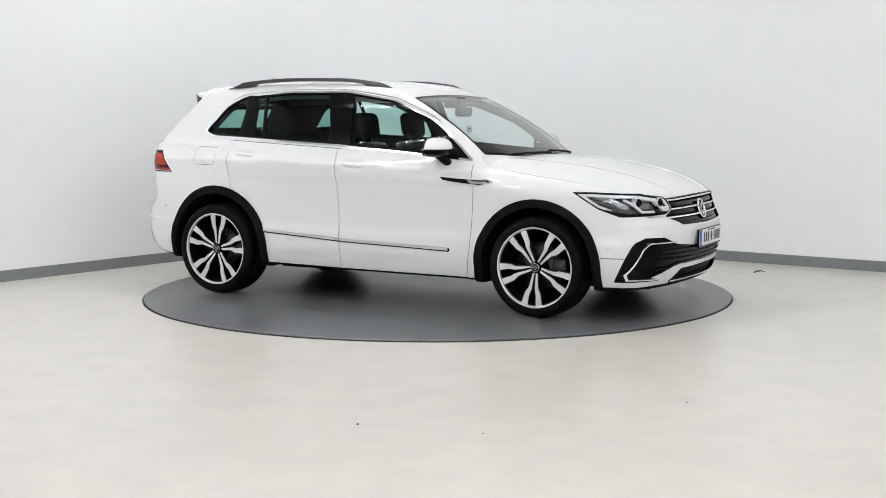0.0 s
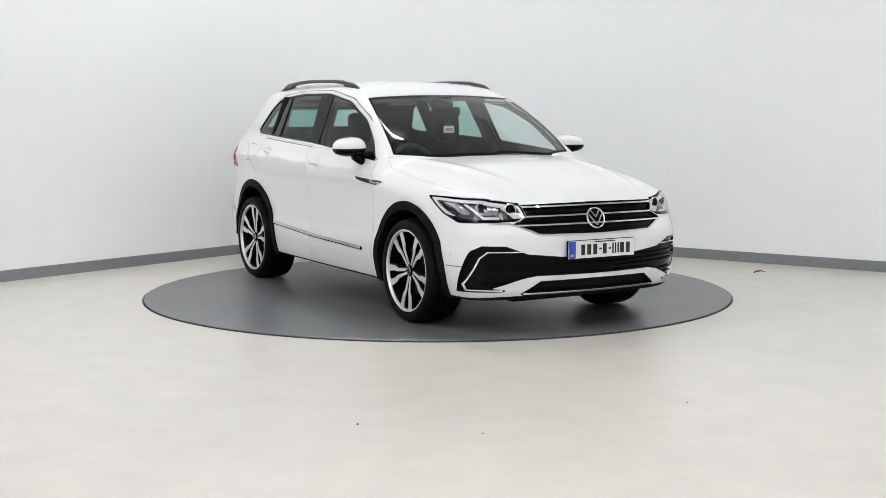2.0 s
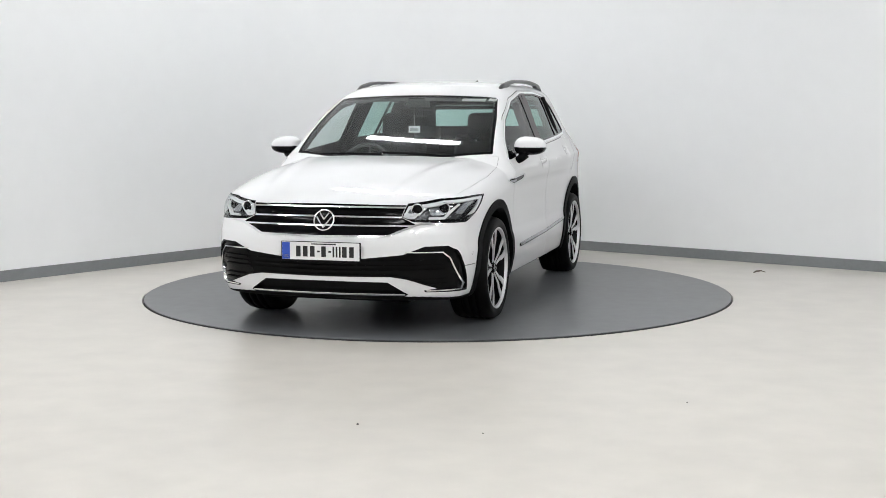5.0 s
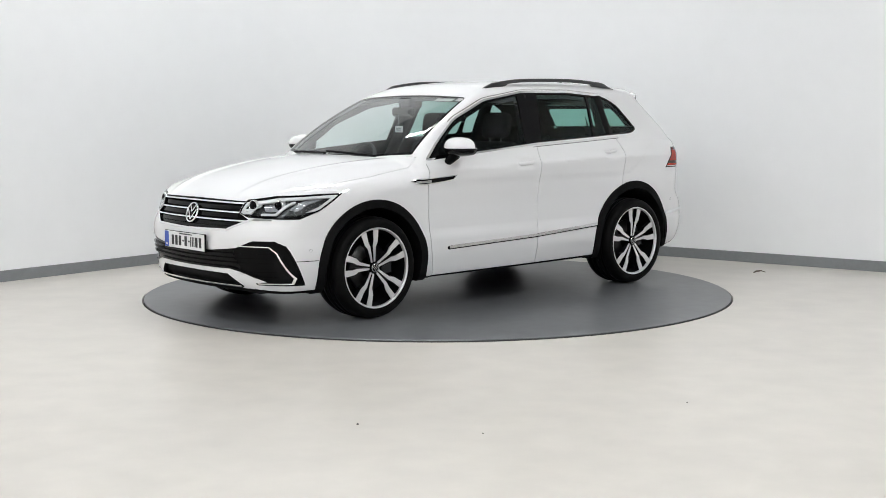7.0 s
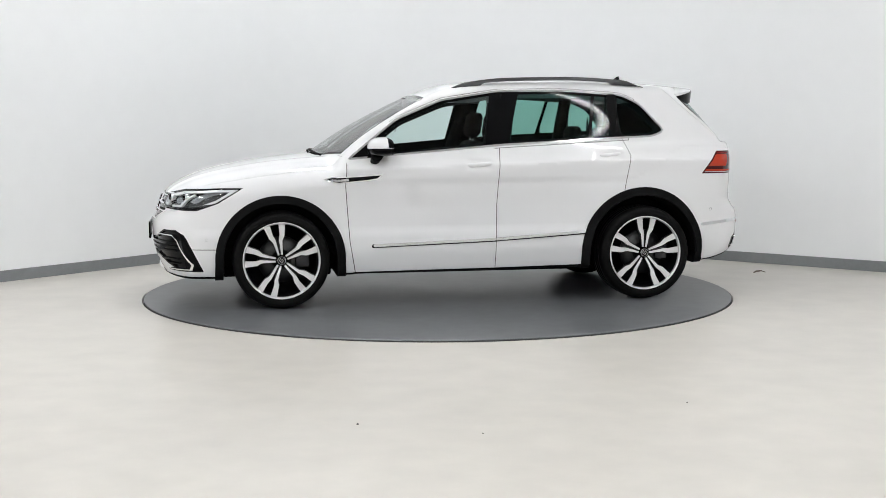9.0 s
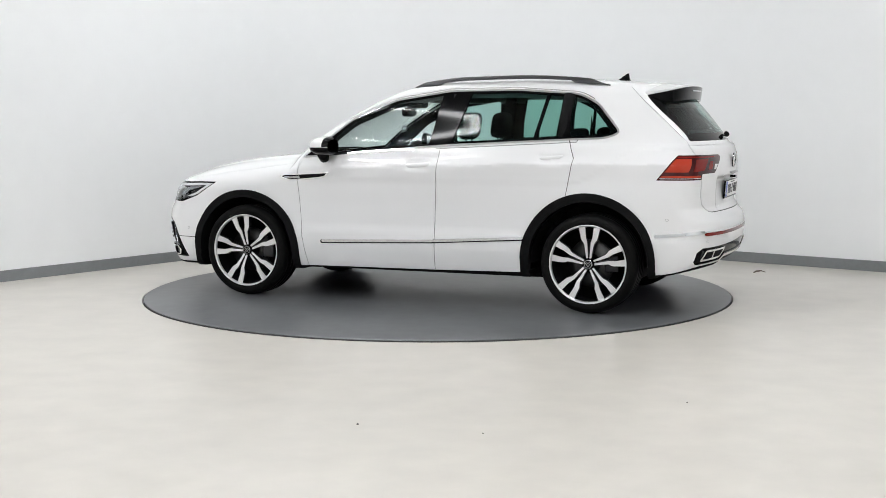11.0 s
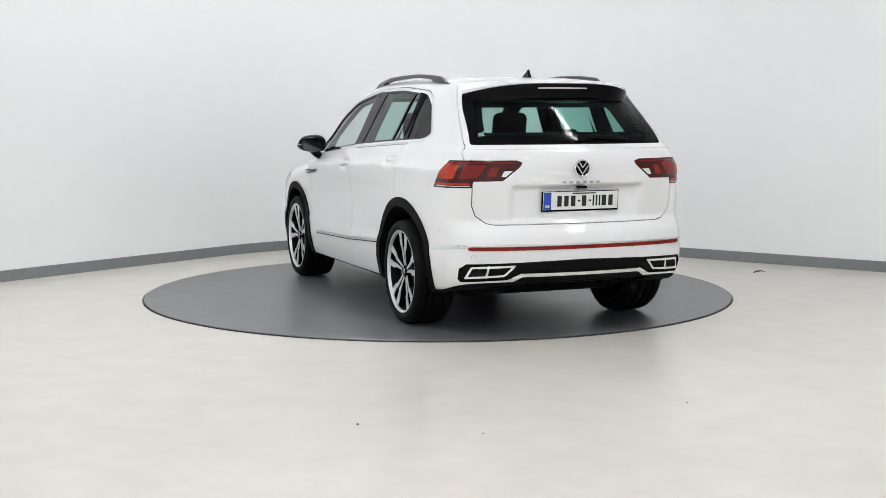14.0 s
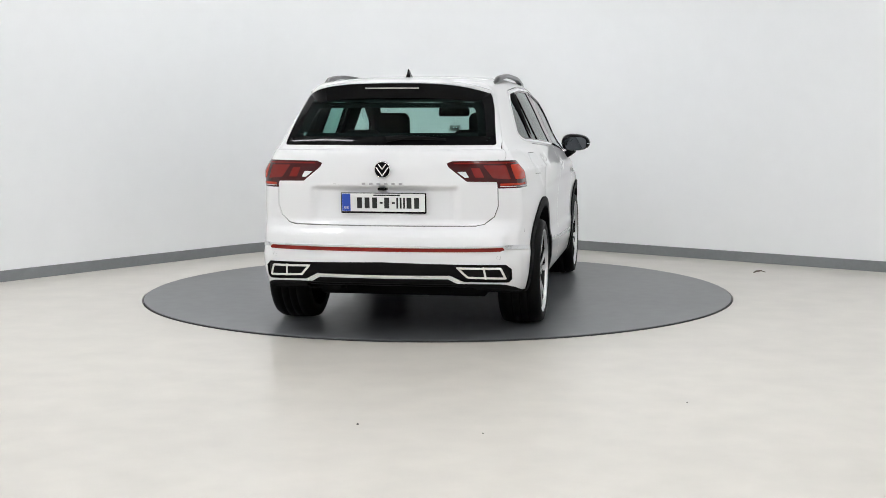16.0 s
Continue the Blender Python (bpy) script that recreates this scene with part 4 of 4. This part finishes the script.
# ---- what is bolted to the body ----
def build_wheel_wells():
    for wx in (HUB_F, HUB_R):
        for sd in (1, -1):
            bm = lathe([(0.412, 0.0), (0.408, -0.40), (0.0001, -0.40)], 48)
            bmesh.ops.translate(bm, vec=(wx, 0.875, HUB_Z + 0.01), verts=bm.verts)
            bmesh.ops.bisect_plane(bm, geom=bm.verts[:] + bm.edges[:] + bm.faces[:], plane_co=(0, 0, 0.26 if wx > 0 else 0.34), plane_no=(0, 0, -1), clear_outer=True)
            bmesh.ops.scale(bm, vec=(1, sd, 1), verts=bm.verts)
            part("wheel_well", bm, CLAD, car, "black wheel arch liner")


def build_mirror(s):
    """A door mirror: white cap, black lower shell and foot, glass facing back."""
    holder = new("door_mirror")
    holder.parent = car
    holder["label"] = "white and black door mirror"
    holder.matrix_basis = pose(0.635, s * 0.942, 1.137) @ Matrix.Diagonal((1.05, 1.0, 1.02, 1))

    def shell_of(z0, z1, grow):
        bm = bmesh.new()
        bmesh.ops.create_icosphere(bm, subdivisions=5, radius=1.0)
        for v in bm.verts:
            x, y, z = v.co
            # blunt at the back, tapered to the front, flatter below
            px = math.copysign(abs(x) ** 0.8, x)
            py = math.copysign(abs(y) ** 0.75, y)
            pz = math.copysign(abs(z) ** 0.85, z)
            fx = 0.105 * px if px > 0 else 0.075 * px
            v.co = (fx + grow * px - 0.015, s * ((0.112 + grow) * py + 0.008), (0.070 + grow) * pz * (1.0 if z > 0 else 0.82) * (1 - 0.12 * s * py * s))
        bmesh.ops.bisect_plane(bm, geom=bm.verts[:] + bm.edges[:] + bm.faces[:], plane_co=(0, 0, z0), plane_no=(0, 0, -1), clear_outer=True)
        bmesh.ops.bisect_plane(bm, geom=bm.verts[:] + bm.edges[:] + bm.faces[:], plane_co=(0, 0, z1), plane_no=(0, 0, 1), clear_outer=True)
        bmesh.ops.bisect_plane(bm, geom=bm.verts[:] + bm.edges[:] + bm.faces[:], plane_co=(-0.072, 0, 0), plane_no=(-1, 0, 0), clear_outer=True)
        for f in bm.faces:
            f.smooth = True
        return bm

    bm = shell_of(0.002, 0.2, 0.004)
    bmesh.ops.bisect_plane(bm, geom=bm.verts[:] + bm.edges[:] + bm.faces[:], plane_co=(-0.035, 0, 0), plane_no=(-1, 0, 0), clear_outer=True)
    part("cap", bm, PAINT, holder, "white mirror cap", True)
    bm = shell_of(-0.2, 0.2, 0.0015)
    bmesh.ops.bisect_plane(bm, geom=bm.verts[:] + bm.edges[:] + bm.faces[:], plane_co=(-0.033, 0, 0), plane_no=(1, 0, 0), clear_outer=True)
    part("bezel", bm, GLOSS, holder, "gloss black mirror bezel", True)
    part("lower_shell", shell_of(-0.2, -0.001, 0.001), GLOSS, holder, "gloss black lower shell", True)
    bm = shell_of(-0.0022, 0.0022, 0.0045)
    part("indicator", bm, SATIN, holder, "thin turn signal strip", True)
    bm = shell_of(-0.2, 0.2, -0.006)
    for v in bm.verts:
        v.co.x = min(v.co.x, -0.05)
    part("mirror_back", bm, GLOSS, holder, "", True)
    bm = bmesh.new()
    bmesh.ops.create_circle(bm, cap_ends=True, segments=32, radius=1)
    for v in bm.verts:
        a, b = v.co.x, v.co.y
        v.co = (-0.074, s * (0.088 * math.copysign(abs(a) ** 0.6, a) + 0.008), 0.050 * math.copysign(abs(b) ** 0.7, b))
    part("mirror_glass", bm, MIRROR, holder, "mirror glass")
    pts = [(0.02, -s * 0.02, -0.045), (0.03, -s * 0.05, -0.075), (0.035, -s * 0.085, -0.10), (0.04, -s * 0.10, -0.125)]
    part("foot", sweep(pts, [0.045, 0.038, 0.032, 0.03], 14, 0.8), GLOSS, holder, "black mirror foot", True)


def end_of(i, n):
    return min(i, n - i) / n


def build_rail(s):
    rail = None
    verts, faces = [], []
    n = 60
    for i in range(n + 1):
        x = 0.10 - 1.51 * i / n
        zt = float(curve(x, [-1.41, -1.23, -0.79, -0.36, -0.02, 0.10], [1.583, 1.626, 1.648, 1.641, 1.604, 1.574]))
        y = 0.583 - 0.030 * max(0, x + 0.35) ** 2 - 0.03 * max(0, -x - 1.0)
        base = float(roof(x, y)) - 0.012
        zt = base + (zt - base) * min(1.0, 0.16 + math.sin(min(end_of(i, n) / 0.13, 1) * math.pi / 2))
        th = 0.026
        end = end_of(i, n)
        if end < 0.17:
            th = min(max(zt - base, 0.004), 0.040)
        th = min(th, zt - base) if zt - base > 0.004 else 0.004
        w = 0.017 if 0.02 < end else 0.010
        ring = [(x, s * (y - w), zt - th), (x, s * (y - w), zt - 0.006), (x, s * (y - w * 0.5), zt), (x, s * (y + w * 0.5), zt), (x, s * (y + w), zt - 0.008), (x, s * (y + w), zt - th)]
        verts += ring
    for i in range(n):
        for k in range(6):
            faces.append((6 * i + k, 6 * i + (k + 1) % 6, 6 * i + 6 + (k + 1) % 6, 6 * i + 6 + k))
    faces += [tuple(range(6)), tuple(range(6 * n, 6 * n + 6))]
    bm = bmesh.new()
    vs = [bm.verts.new(v) for v in verts]
    for f in faces:
        bm.faces.new([vs[k] for k in f])
    bmesh.ops.recalc_face_normals(bm, faces=bm.faces)
    rail = part("roof_rail", bm, RAILMAT, car, "dark satin roof rail")
    rail.data.shade_smooth()
    rail.data.set_sharp_from_angle(angle=radians(50))


RAILMAT = material("dark_satin_rail", (0.05, 0.05, 0.052), 0.32, metal=0.6, grain=0.1, scale=80)


def build_spoiler():
    """Roof spoiler: a white blade with a gloss black underside and tail."""
    def blade(lift, deep, grow, edge=0.0, back=0.0):
        nu, nv = 36, 12
        rows = []
        for j in range(nv + 1):
            row = []
            for i in range(nu + 1):
                y = (-1 + 2 * i / nu) * (0.590 + grow)
                tail = -1.905 + 0.06 * (abs(y) / 0.59) ** 2 + 0.18 * (abs(y) / 0.59) ** 6
                x = -1.66 + (tail - grow - back + 1.66) * j / nv
                row.append((x, y, float(roof(x, y * 0.93)) + lift - deep * j / nv - edge * (abs(y) / 0.59) ** 4))
            rows.append(row)
        return rows, nu, nv

    def sheet(name, hi, lo, nu, nv, mat, label):
        bm = bmesh.new()
        a = [[bm.verts.new(p) for p in r] for r in hi]
        b = [[bm.verts.new(p) for p in r] for r in lo]
        for j in range(nv):
            for i in range(nu):
                bm.faces.new((a[j][i], a[j][i + 1], a[j + 1][i + 1], a[j + 1][i]))
                bm.faces.new((b[j][i], b[j + 1][i], b[j + 1][i + 1], b[j][i + 1]))
        rim = [(0, i) for i in range(nu)] + [(j, nu) for j in range(nv)] + [(nv, i) for i in range(nu, 0, -1)] + [(j, 0) for j in range(nv, 0, -1)]
        for (j, i), (jj, ii) in zip(rim, rim[1:] + rim[:1]):
            bm.faces.new((a[j][i], b[j][i], b[jj][ii], a[jj][ii]))
        bmesh.ops.recalc_face_normals(bm, faces=bm.faces)
        ob = part(name, bm, mat, car, label)
        ob.data.shade_smooth()
        ob.data.set_sharp_from_angle(angle=radians(45))
        return ob

    top, nu, nv = blade(0.003, 0, 0, 0.050)
    mid, nu, nv = blade(-0.002, 0, 0, 0.066)
    sheet("spoiler", top, mid, nu, nv, PAINT, "white roof spoiler")
    hi, nu, nv = blade(-0.0025, 0, -0.006, 0.066, 0.014)
    lo, nu, nv = blade(-0.112, -0.018, -0.014, 0.045, 0.012)
    sheet("spoiler_underside", hi, lo, nu, nv, GLOSS, "gloss black spoiler underside")
    bm = sweep([(-1.908 + 0.05 * (y / 0.575) ** 2, y, 1.536) for y in np.linspace(-0.17, 0.17, 14)], 0.006, 8)
    part("brake_light", bm, SATIN, car, "thin high brake light strip")


def build_antenna():
    prof = [(-0.075, 0.0), (0.075, 0.0), (0.02, 0.035), (-0.035, 0.075), (-0.055, 0.078), (-0.06, 0.03)]
    bm = prism([(x, z) for x, z in prof], -0.012, 0.012)
    for v in bm.verts:
        x, z, y = v.co
        v.co = (-1.365 + 0.75 * x, y * (1.4 - 1.25 * z / 0.078), 1.609 + 0.78 * z)
    bmesh.ops.recalc_face_normals(bm, faces=bm.faces)
    part("antenna", bm, GLOSS, car, "black shark fin antenna", False)


def build_wipers():
    pts = [(-2.125, -0.01, 1.225), (-2.105, -0.10, 1.235), (-2.095, -0.24, 1.232), (-2.075, -0.37, 1.222)]
    part("rear_wiper", sweep(pts, [0.020, 0.012, 0.009, 0.006], 8), CLAD, car, "black rear wiper", True)
    for y0, y1 in ((0.50, -0.02), (-0.02, -0.52)):
        pts = []
        for k in range(12):
            y = y0 + (y1 - y0) * k / 11
            z = 1.088 - 0.02 * (abs(y) / 0.6) ** 2 + 0.012 * k / 11
            pts.append((float(screen_face(y, z)) + 0.012, y, z + 0.006))
        part("wiper", sweep(pts, 0.008, 8), CLAD, car, "black windscreen wiper", True)


def emblem(m, radius, parent):
    """A round badge: a ring on a dark disc with bent strokes."""
    base = part("badge", transformed(lathe([(0.0001, 0.004), (radius * 0.9, 0.003), (radius * 0.97, -0.006)], 40), m), GLOSS, parent, "round chrome and black badge", True)
    part("badge_ring", transformed(lathe([(radius * 0.86, 0.003), (radius * 0.88, 0.009), (radius * 0.98, 0.009), (radius * 1.0, 0.0)], 48), m), CHROME, base, smooth=True)
    r = radius
    for line in (((-0.44, 0.66), (0.0, 0.05), (0.44, 0.66)), ((-0.72, 0.30), (0.0, -0.70), (0.72, 0.30))):
        for (x0, z0), (x1, z1) in zip(line, line[1:]):
            d = Vector((x1 - x0, z1 - z0))
            nrm = Vector((-d.y, d.x)).normalized() * 0.06
            bm = prism([((x0 + nrm.x) * r, (z0 + nrm.y) * r), ((x0 - nrm.x) * r, (z0 - nrm.y) * r), ((x1 - nrm.x) * r, (z1 - nrm.y) * r), ((x1 + nrm.x) * r, (z1 + nrm.y) * r)], 0.002, 0.008)
            for v in bm.verts:
                v.co = (v.co.x, v.co.z, v.co.y)
            bmesh.ops.recalc_face_normals(bm, faces=bm.faces)
            part("badge_stroke", transformed(bm, m), CHROME, base)
    return base


def transformed(bm, m):
    bmesh.ops.transform(bm, matrix=m, verts=bm.verts)
    return bm


def number_plate(m, parent):
    """A white plate with a blue end and dark bars, in a black holder; local x along, y outwards, z up."""
    bm = bmesh.new()
    box(bm, -0.265, 0.265, -0.012, 0.0, -0.066, 0.060, 0.004)
    holder = part("plate_holder", transformed(bm, m), GLOSS, parent, "black plate holder")
    bm = bmesh.new()
    box(bm, -0.258, 0.258, 0.0, 0.0035, -0.054, 0.056, 0.0015)
    plate = part("number_plate", transformed(bm, m), PLATEWHITE, holder, "white plate with a blue end and dark bars")
    return plate


def plate_marks(m, plate):
    def bar(name, x0, x1, z0, z1, mat):
        bm = bmesh.new()
        box(bm, x0, x1, 0.0034, 0.0048, z0, z1)
        part(name, transformed(bm, m), mat, plate)
    bar("blue_band", -0.256, -0.204, -0.052, 0.054, PLATEBLUE)
    bar("band_mark", -0.245, -0.215, -0.040, -0.024, PLATEWHITE)
    x = -0.162
    for wide in (0.030, 0.030, 0.030, -0.018, 0.030, -0.018, 0.011, 0.011, 0.011, 0.030, 0.030):
        w = abs(wide)
        bar("plate_bar", x, x + w, -0.034 if wide > 0 else -0.006, 0.032 if wide > 0 else 0.005, INK)
        x += w + (0.017 if w > 0.02 else 0.010)
    bar("small_bar", -0.06, 0.105, 0.042, 0.049, INK)


def build_plates():
    # both faces look outwards: +x in front, -x behind
    f = Matrix(((0, 1, 0, 2.284), (1, 0, 0, 0), (0, 0, 1, 0.530), (0, 0, 0, 1)))
    r = Matrix(((0, -1, 0, -2.166), (-1, 0, 0, 0), (0, 0, 1, 0.842), (0, 0, 0, 1)))
    r = r @ pose(0, 0, 0, -4, 0, 0)
    for m in (f, r):
        plate_marks(m, number_plate(m, car))
    emblem(Matrix(((0, 1, 0, 2.216), (1, 0, 0, 0), (0, 0, 1, 0.719), (0, 0, 0, 1))) @ pose(0, 0, 0, 18, 0, 0), 0.070, car)
    emblem(Matrix(((0, -1, 0, -2.184), (-1, 0, 0, 0), (0, 0, 1, 1.043), (0, 0, 0, 1))) @ pose(0, 0, 0, -4, 0, 0), 0.053, car)
    # six small bars where the model name stands
    for k in range(6):
        y = 0.118 - 0.046 * k
        bm = bmesh.new()
        box(bm, -2.194, -2.170, y - 0.009, y + 0.009, 0.951, 0.964, 0.001)
        part("name_bar", bm, NAMEMETAL, car, "small chrome bar")
    bm = bmesh.new()
    box(bm, -2.20, -2.16, -0.028, 0.028, 0.918, 0.934, 0.004)
    part("tailgate_release", bm, GLOSS, car)


def build_underside():
    """Dark trays, axle and exhaust under the floor, also added to deepen shade."""
    for name, x0, x1, w, z0, z1, label in (
            ("floor_tray", -0.95, 0.92, 0.58, 0.200, 0.262, "black underfloor tray"),
            ("engine_tray", 0.96, 2.02, 0.50, 0.190, 0.262, "black engine undertray"),
            ("rear_axle", -1.62, -1.05, 0.55, 0.200, 0.36, "black rear axle carrier"),
            ("silencer", -2.02, -1.68, 0.52, 0.315, 0.42, "dark exhaust silencer")):
        bm = bmesh.new()
        box(bm, x0, x1, -w, w, z0, z1, 0.02)
        part(name, bm, DARK, car, label)
    for s in (1, -1):
        for wx in (HUB_F, HUB_R):
            part("drive_shaft", sweep([(wx, s * 0.45, 0.33), (wx, s * 0.70, HUB_Z)], 0.03, 10), DARK, car, "", True)


# ---- the cabin ----
def cushion(x0, x1, y0, y1, z0, z1, r, lean=0.0):
    bm = bmesh.new()
    box(bm, x0, x1, y0, y1, z0, z1, r)
    cz = z0
    for v in bm.verts:
        v.co.x -= lean * (v.co.z - cz)
    return bm


def build_seat(y):
    seat = new("front_seat")
    seat.parent = car
    seat["label"] = "charcoal fabric front seat"
    part("seat_cushion", cushion(-0.10, 0.42, y - 0.25, y + 0.25, 0.50, 0.66, 0.05), FABRIC, seat, smooth=True)
    part("backrest", cushion(-0.20, -0.06, y - 0.24, y + 0.24, 0.60, 1.16, 0.06, 0.28), FABRIC, seat, smooth=True)
    for d in (-0.06, 0.06):
        part("headrest_post", sweep([(-0.27, y + d, 1.10), (-0.285, y + d, 1.22)], 0.007, 8), SATIN, seat, "", True)
    part("headrest", cushion(-0.33, -0.22, y - 0.135, y + 0.135, 1.185, 1.385, 0.05, 0.15), FABRIC, seat, smooth=True)


def build_cabin():
    build_seat(0.36)
    build_seat(-0.36)
    bench = new("rear_bench")
    bench.parent = car
    bench["label"] = "charcoal fabric rear bench"
    part("seat_cushion", cushion(-1.02, -0.52, -0.62, 0.62, 0.48, 0.64, 0.05), FABRIC, bench, smooth=True)
    part("backrest", cushion(-1.06, -0.92, -0.60, 0.60, 0.58, 1.12, 0.05, 0.25), FABRIC, bench, smooth=True)
    for y in (-0.38, 0.0, 0.38):
        part("headrest", cushion(-1.17, -1.07, y - 0.12, y + 0.12, 1.12, 1.27 if y else 1.20, 0.04, 0.15), FABRIC, bench, smooth=True)
    for sd in (1, -1):
        for x0, x1 in ((-0.16, -0.29), (-1.10, -1.14)):
            part("pillar_trim", sweep([(x0, sd * 0.80, 1.02), ((x0 + x1) / 2, sd * 0.725, 1.25), (x1, sd * 0.62, 1.50)], 0.05, 12), DARK, car, "dark inner pillar trim", True)
    part("parcel_shelf", cushion(-1.95, -1.18, -0.56, 0.56, 1.07, 1.09, 0.008), DARK, car)
    bm = bmesh.new()
    box(bm, 0.62, 1.0, -0.70, 0.70, 0.70, 1.035, 0.06)
    part("dashboard", bm, SOFT, car, "dark soft dashboard", True)
    bm = bmesh.new()
    box(bm, 0.62, 0.80, -0.55, -0.19, 1.02, 1.065, 0.02)
    part("instrument_hood", bm, SOFT, car, smooth=True)
    wheel = new("steering_wheel")
    wheel.parent = car
    wheel["label"] = "dark steering wheel"
    wheel.matrix_basis = pose(0.52, -0.36, 0.985, 0, 62, 0)
    ring = [(0.18 * math.cos(2 * math.pi * k / 40), 0.18 * math.sin(2 * math.pi * k / 40), 0) for k in range(41)]
    part("wheel_rim", sweep(ring, 0.016, 10), SOFT, wheel, "", True)
    bm = bmesh.new()
    box(bm, -0.06, 0.06, -0.07, 0.07, -0.03, 0.0, 0.02)
    part("wheel_boss", bm, SOFT, wheel, "", True)
    for a in (0, 90, -90):
        bm = bmesh.new()
        box(bm, 0.05, 0.175, -0.02, 0.02, -0.02, -0.006, 0.005, pose(0, 0, 0, 0, 0, a))
        part("wheel_spoke", bm, SOFT, wheel)
    bm = bmesh.new()
    box(bm, 0.34, 0.375, -0.125, 0.125, 1.355, 1.425, 0.02)
    part("inside_mirror", bm, GLOSS, car, "black inside mirror", True)
    bm = bmesh.new()
    box(bm, 0.22, 0.35, -0.075, 0.075, 1.42, 1.50, 0.02)
    part("camera_housing", bm, SOFT, car, "", True)
    bm = bmesh.new()
    box(bm, 0.40, 0.404, -0.045, 0.045, 1.235, 1.285, 0.001)
    tag = part("air_freshener", bm, LENSWHITE, car, "pale hanging air freshener")
    bm = bmesh.new()
    box(bm, 0.3985, 0.4055, -0.032, 0.032, 1.248, 1.270, 0.001)
    part("freshener_panel", bm, SATIN, tag)
    part("freshener_cord", sweep([(0.402, 0, 1.285), (0.405, 0, 1.37)], 0.0015, 6), LENSWHITE, tag)
    for y0, y1 in ((0.36, 0.54), (0.56, 0.62)):
        pts = [(y0, 1.470), (y1, 1.466), (y1, 1.486), (y0, 1.490)]
        bm = bmesh.new()
        vs = [bm.verts.new((float(screen_face(y, z)) - 0.020, y, z)) for y, z in pts]
        bm.faces.new(vs)
        bmesh.ops.solidify(bm, geom=bm.faces[:], thickness=0.001)
        part("screen_sticker", bm, PLATEWHITE, car, "small pale windscreen sticker")


build_wheel_wells()
build_underside()
for sd in (1, -1):
    build_mirror(sd)
    build_rail(sd)
build_spoiler()
build_antenna()
build_wipers()
build_plates()
build_cabin()


# ---- small things on the floor ----
def build_floor_bits():
    leaf = prism([(0.0, 0.0), (0.03, 0.018), (0.075, 0.012), (0.11, 0.0), (0.07, -0.016), (0.03, -0.014)], 0.0, 0.006)
    for v in leaf.verts:
        v.co.z += 0.018 * math.sin(v.co.x * 28) + 0.004
    me = bpy.data.meshes.new("dry_leaf")
    leaf.to_mesh(me)
    leaf.free()
    me.materials.append(material("dry_leaf_brown", (0.12, 0.085, 0.06), 0.8, grain=0.3, scale=60))
    ob = tagged(new("dry_leaf", me), "small curled brown dry leaf on the pale floor", "leaf")
    ob.matrix_basis = pose(2.74, 1.0, FLOOR + 0.0005, 0, 0, 8)
    grit = material("dark_grit", (0.04, 0.04, 0.04), 0.8)
    for gx, gy, r in ((-0.362, -4.308, 0.006), (0.195, -4.476, 0.004), (1.20, -3.9, 0.004)):
        bm = bmesh.new()
        bmesh.ops.create_icosphere(bm, subdivisions=1, radius=r)
        bmesh.ops.scale(bm, vec=(1.2, 1, 0.6), verts=bm.verts)
        me = bpy.data.meshes.new("grit")
        bm.to_mesh(me)
        bm.free()
        me.materials.append(grit)
        ob = tagged(new("grit", me), "tiny dark crumb of grit on the pale floor", "grit", group="grit on the floor")
        ob.matrix_basis = pose(gx, gy, FLOOR + r * 0.6)


build_floor_bits()


def motions():
    rows, turns = [], []
    for k in range(65):
        t = k * 0.25
        a = -28.22 - 15.772 * t
        turns.append((t, pose(0, 0, 0, 0, 0, a)))
        rows.append((t, pose(0, 0, 0, 0, 0, a) @ pose(-0.084, -0.085, 0)))
    walk(turntable, turns)
    walk(car, rows)


motions()
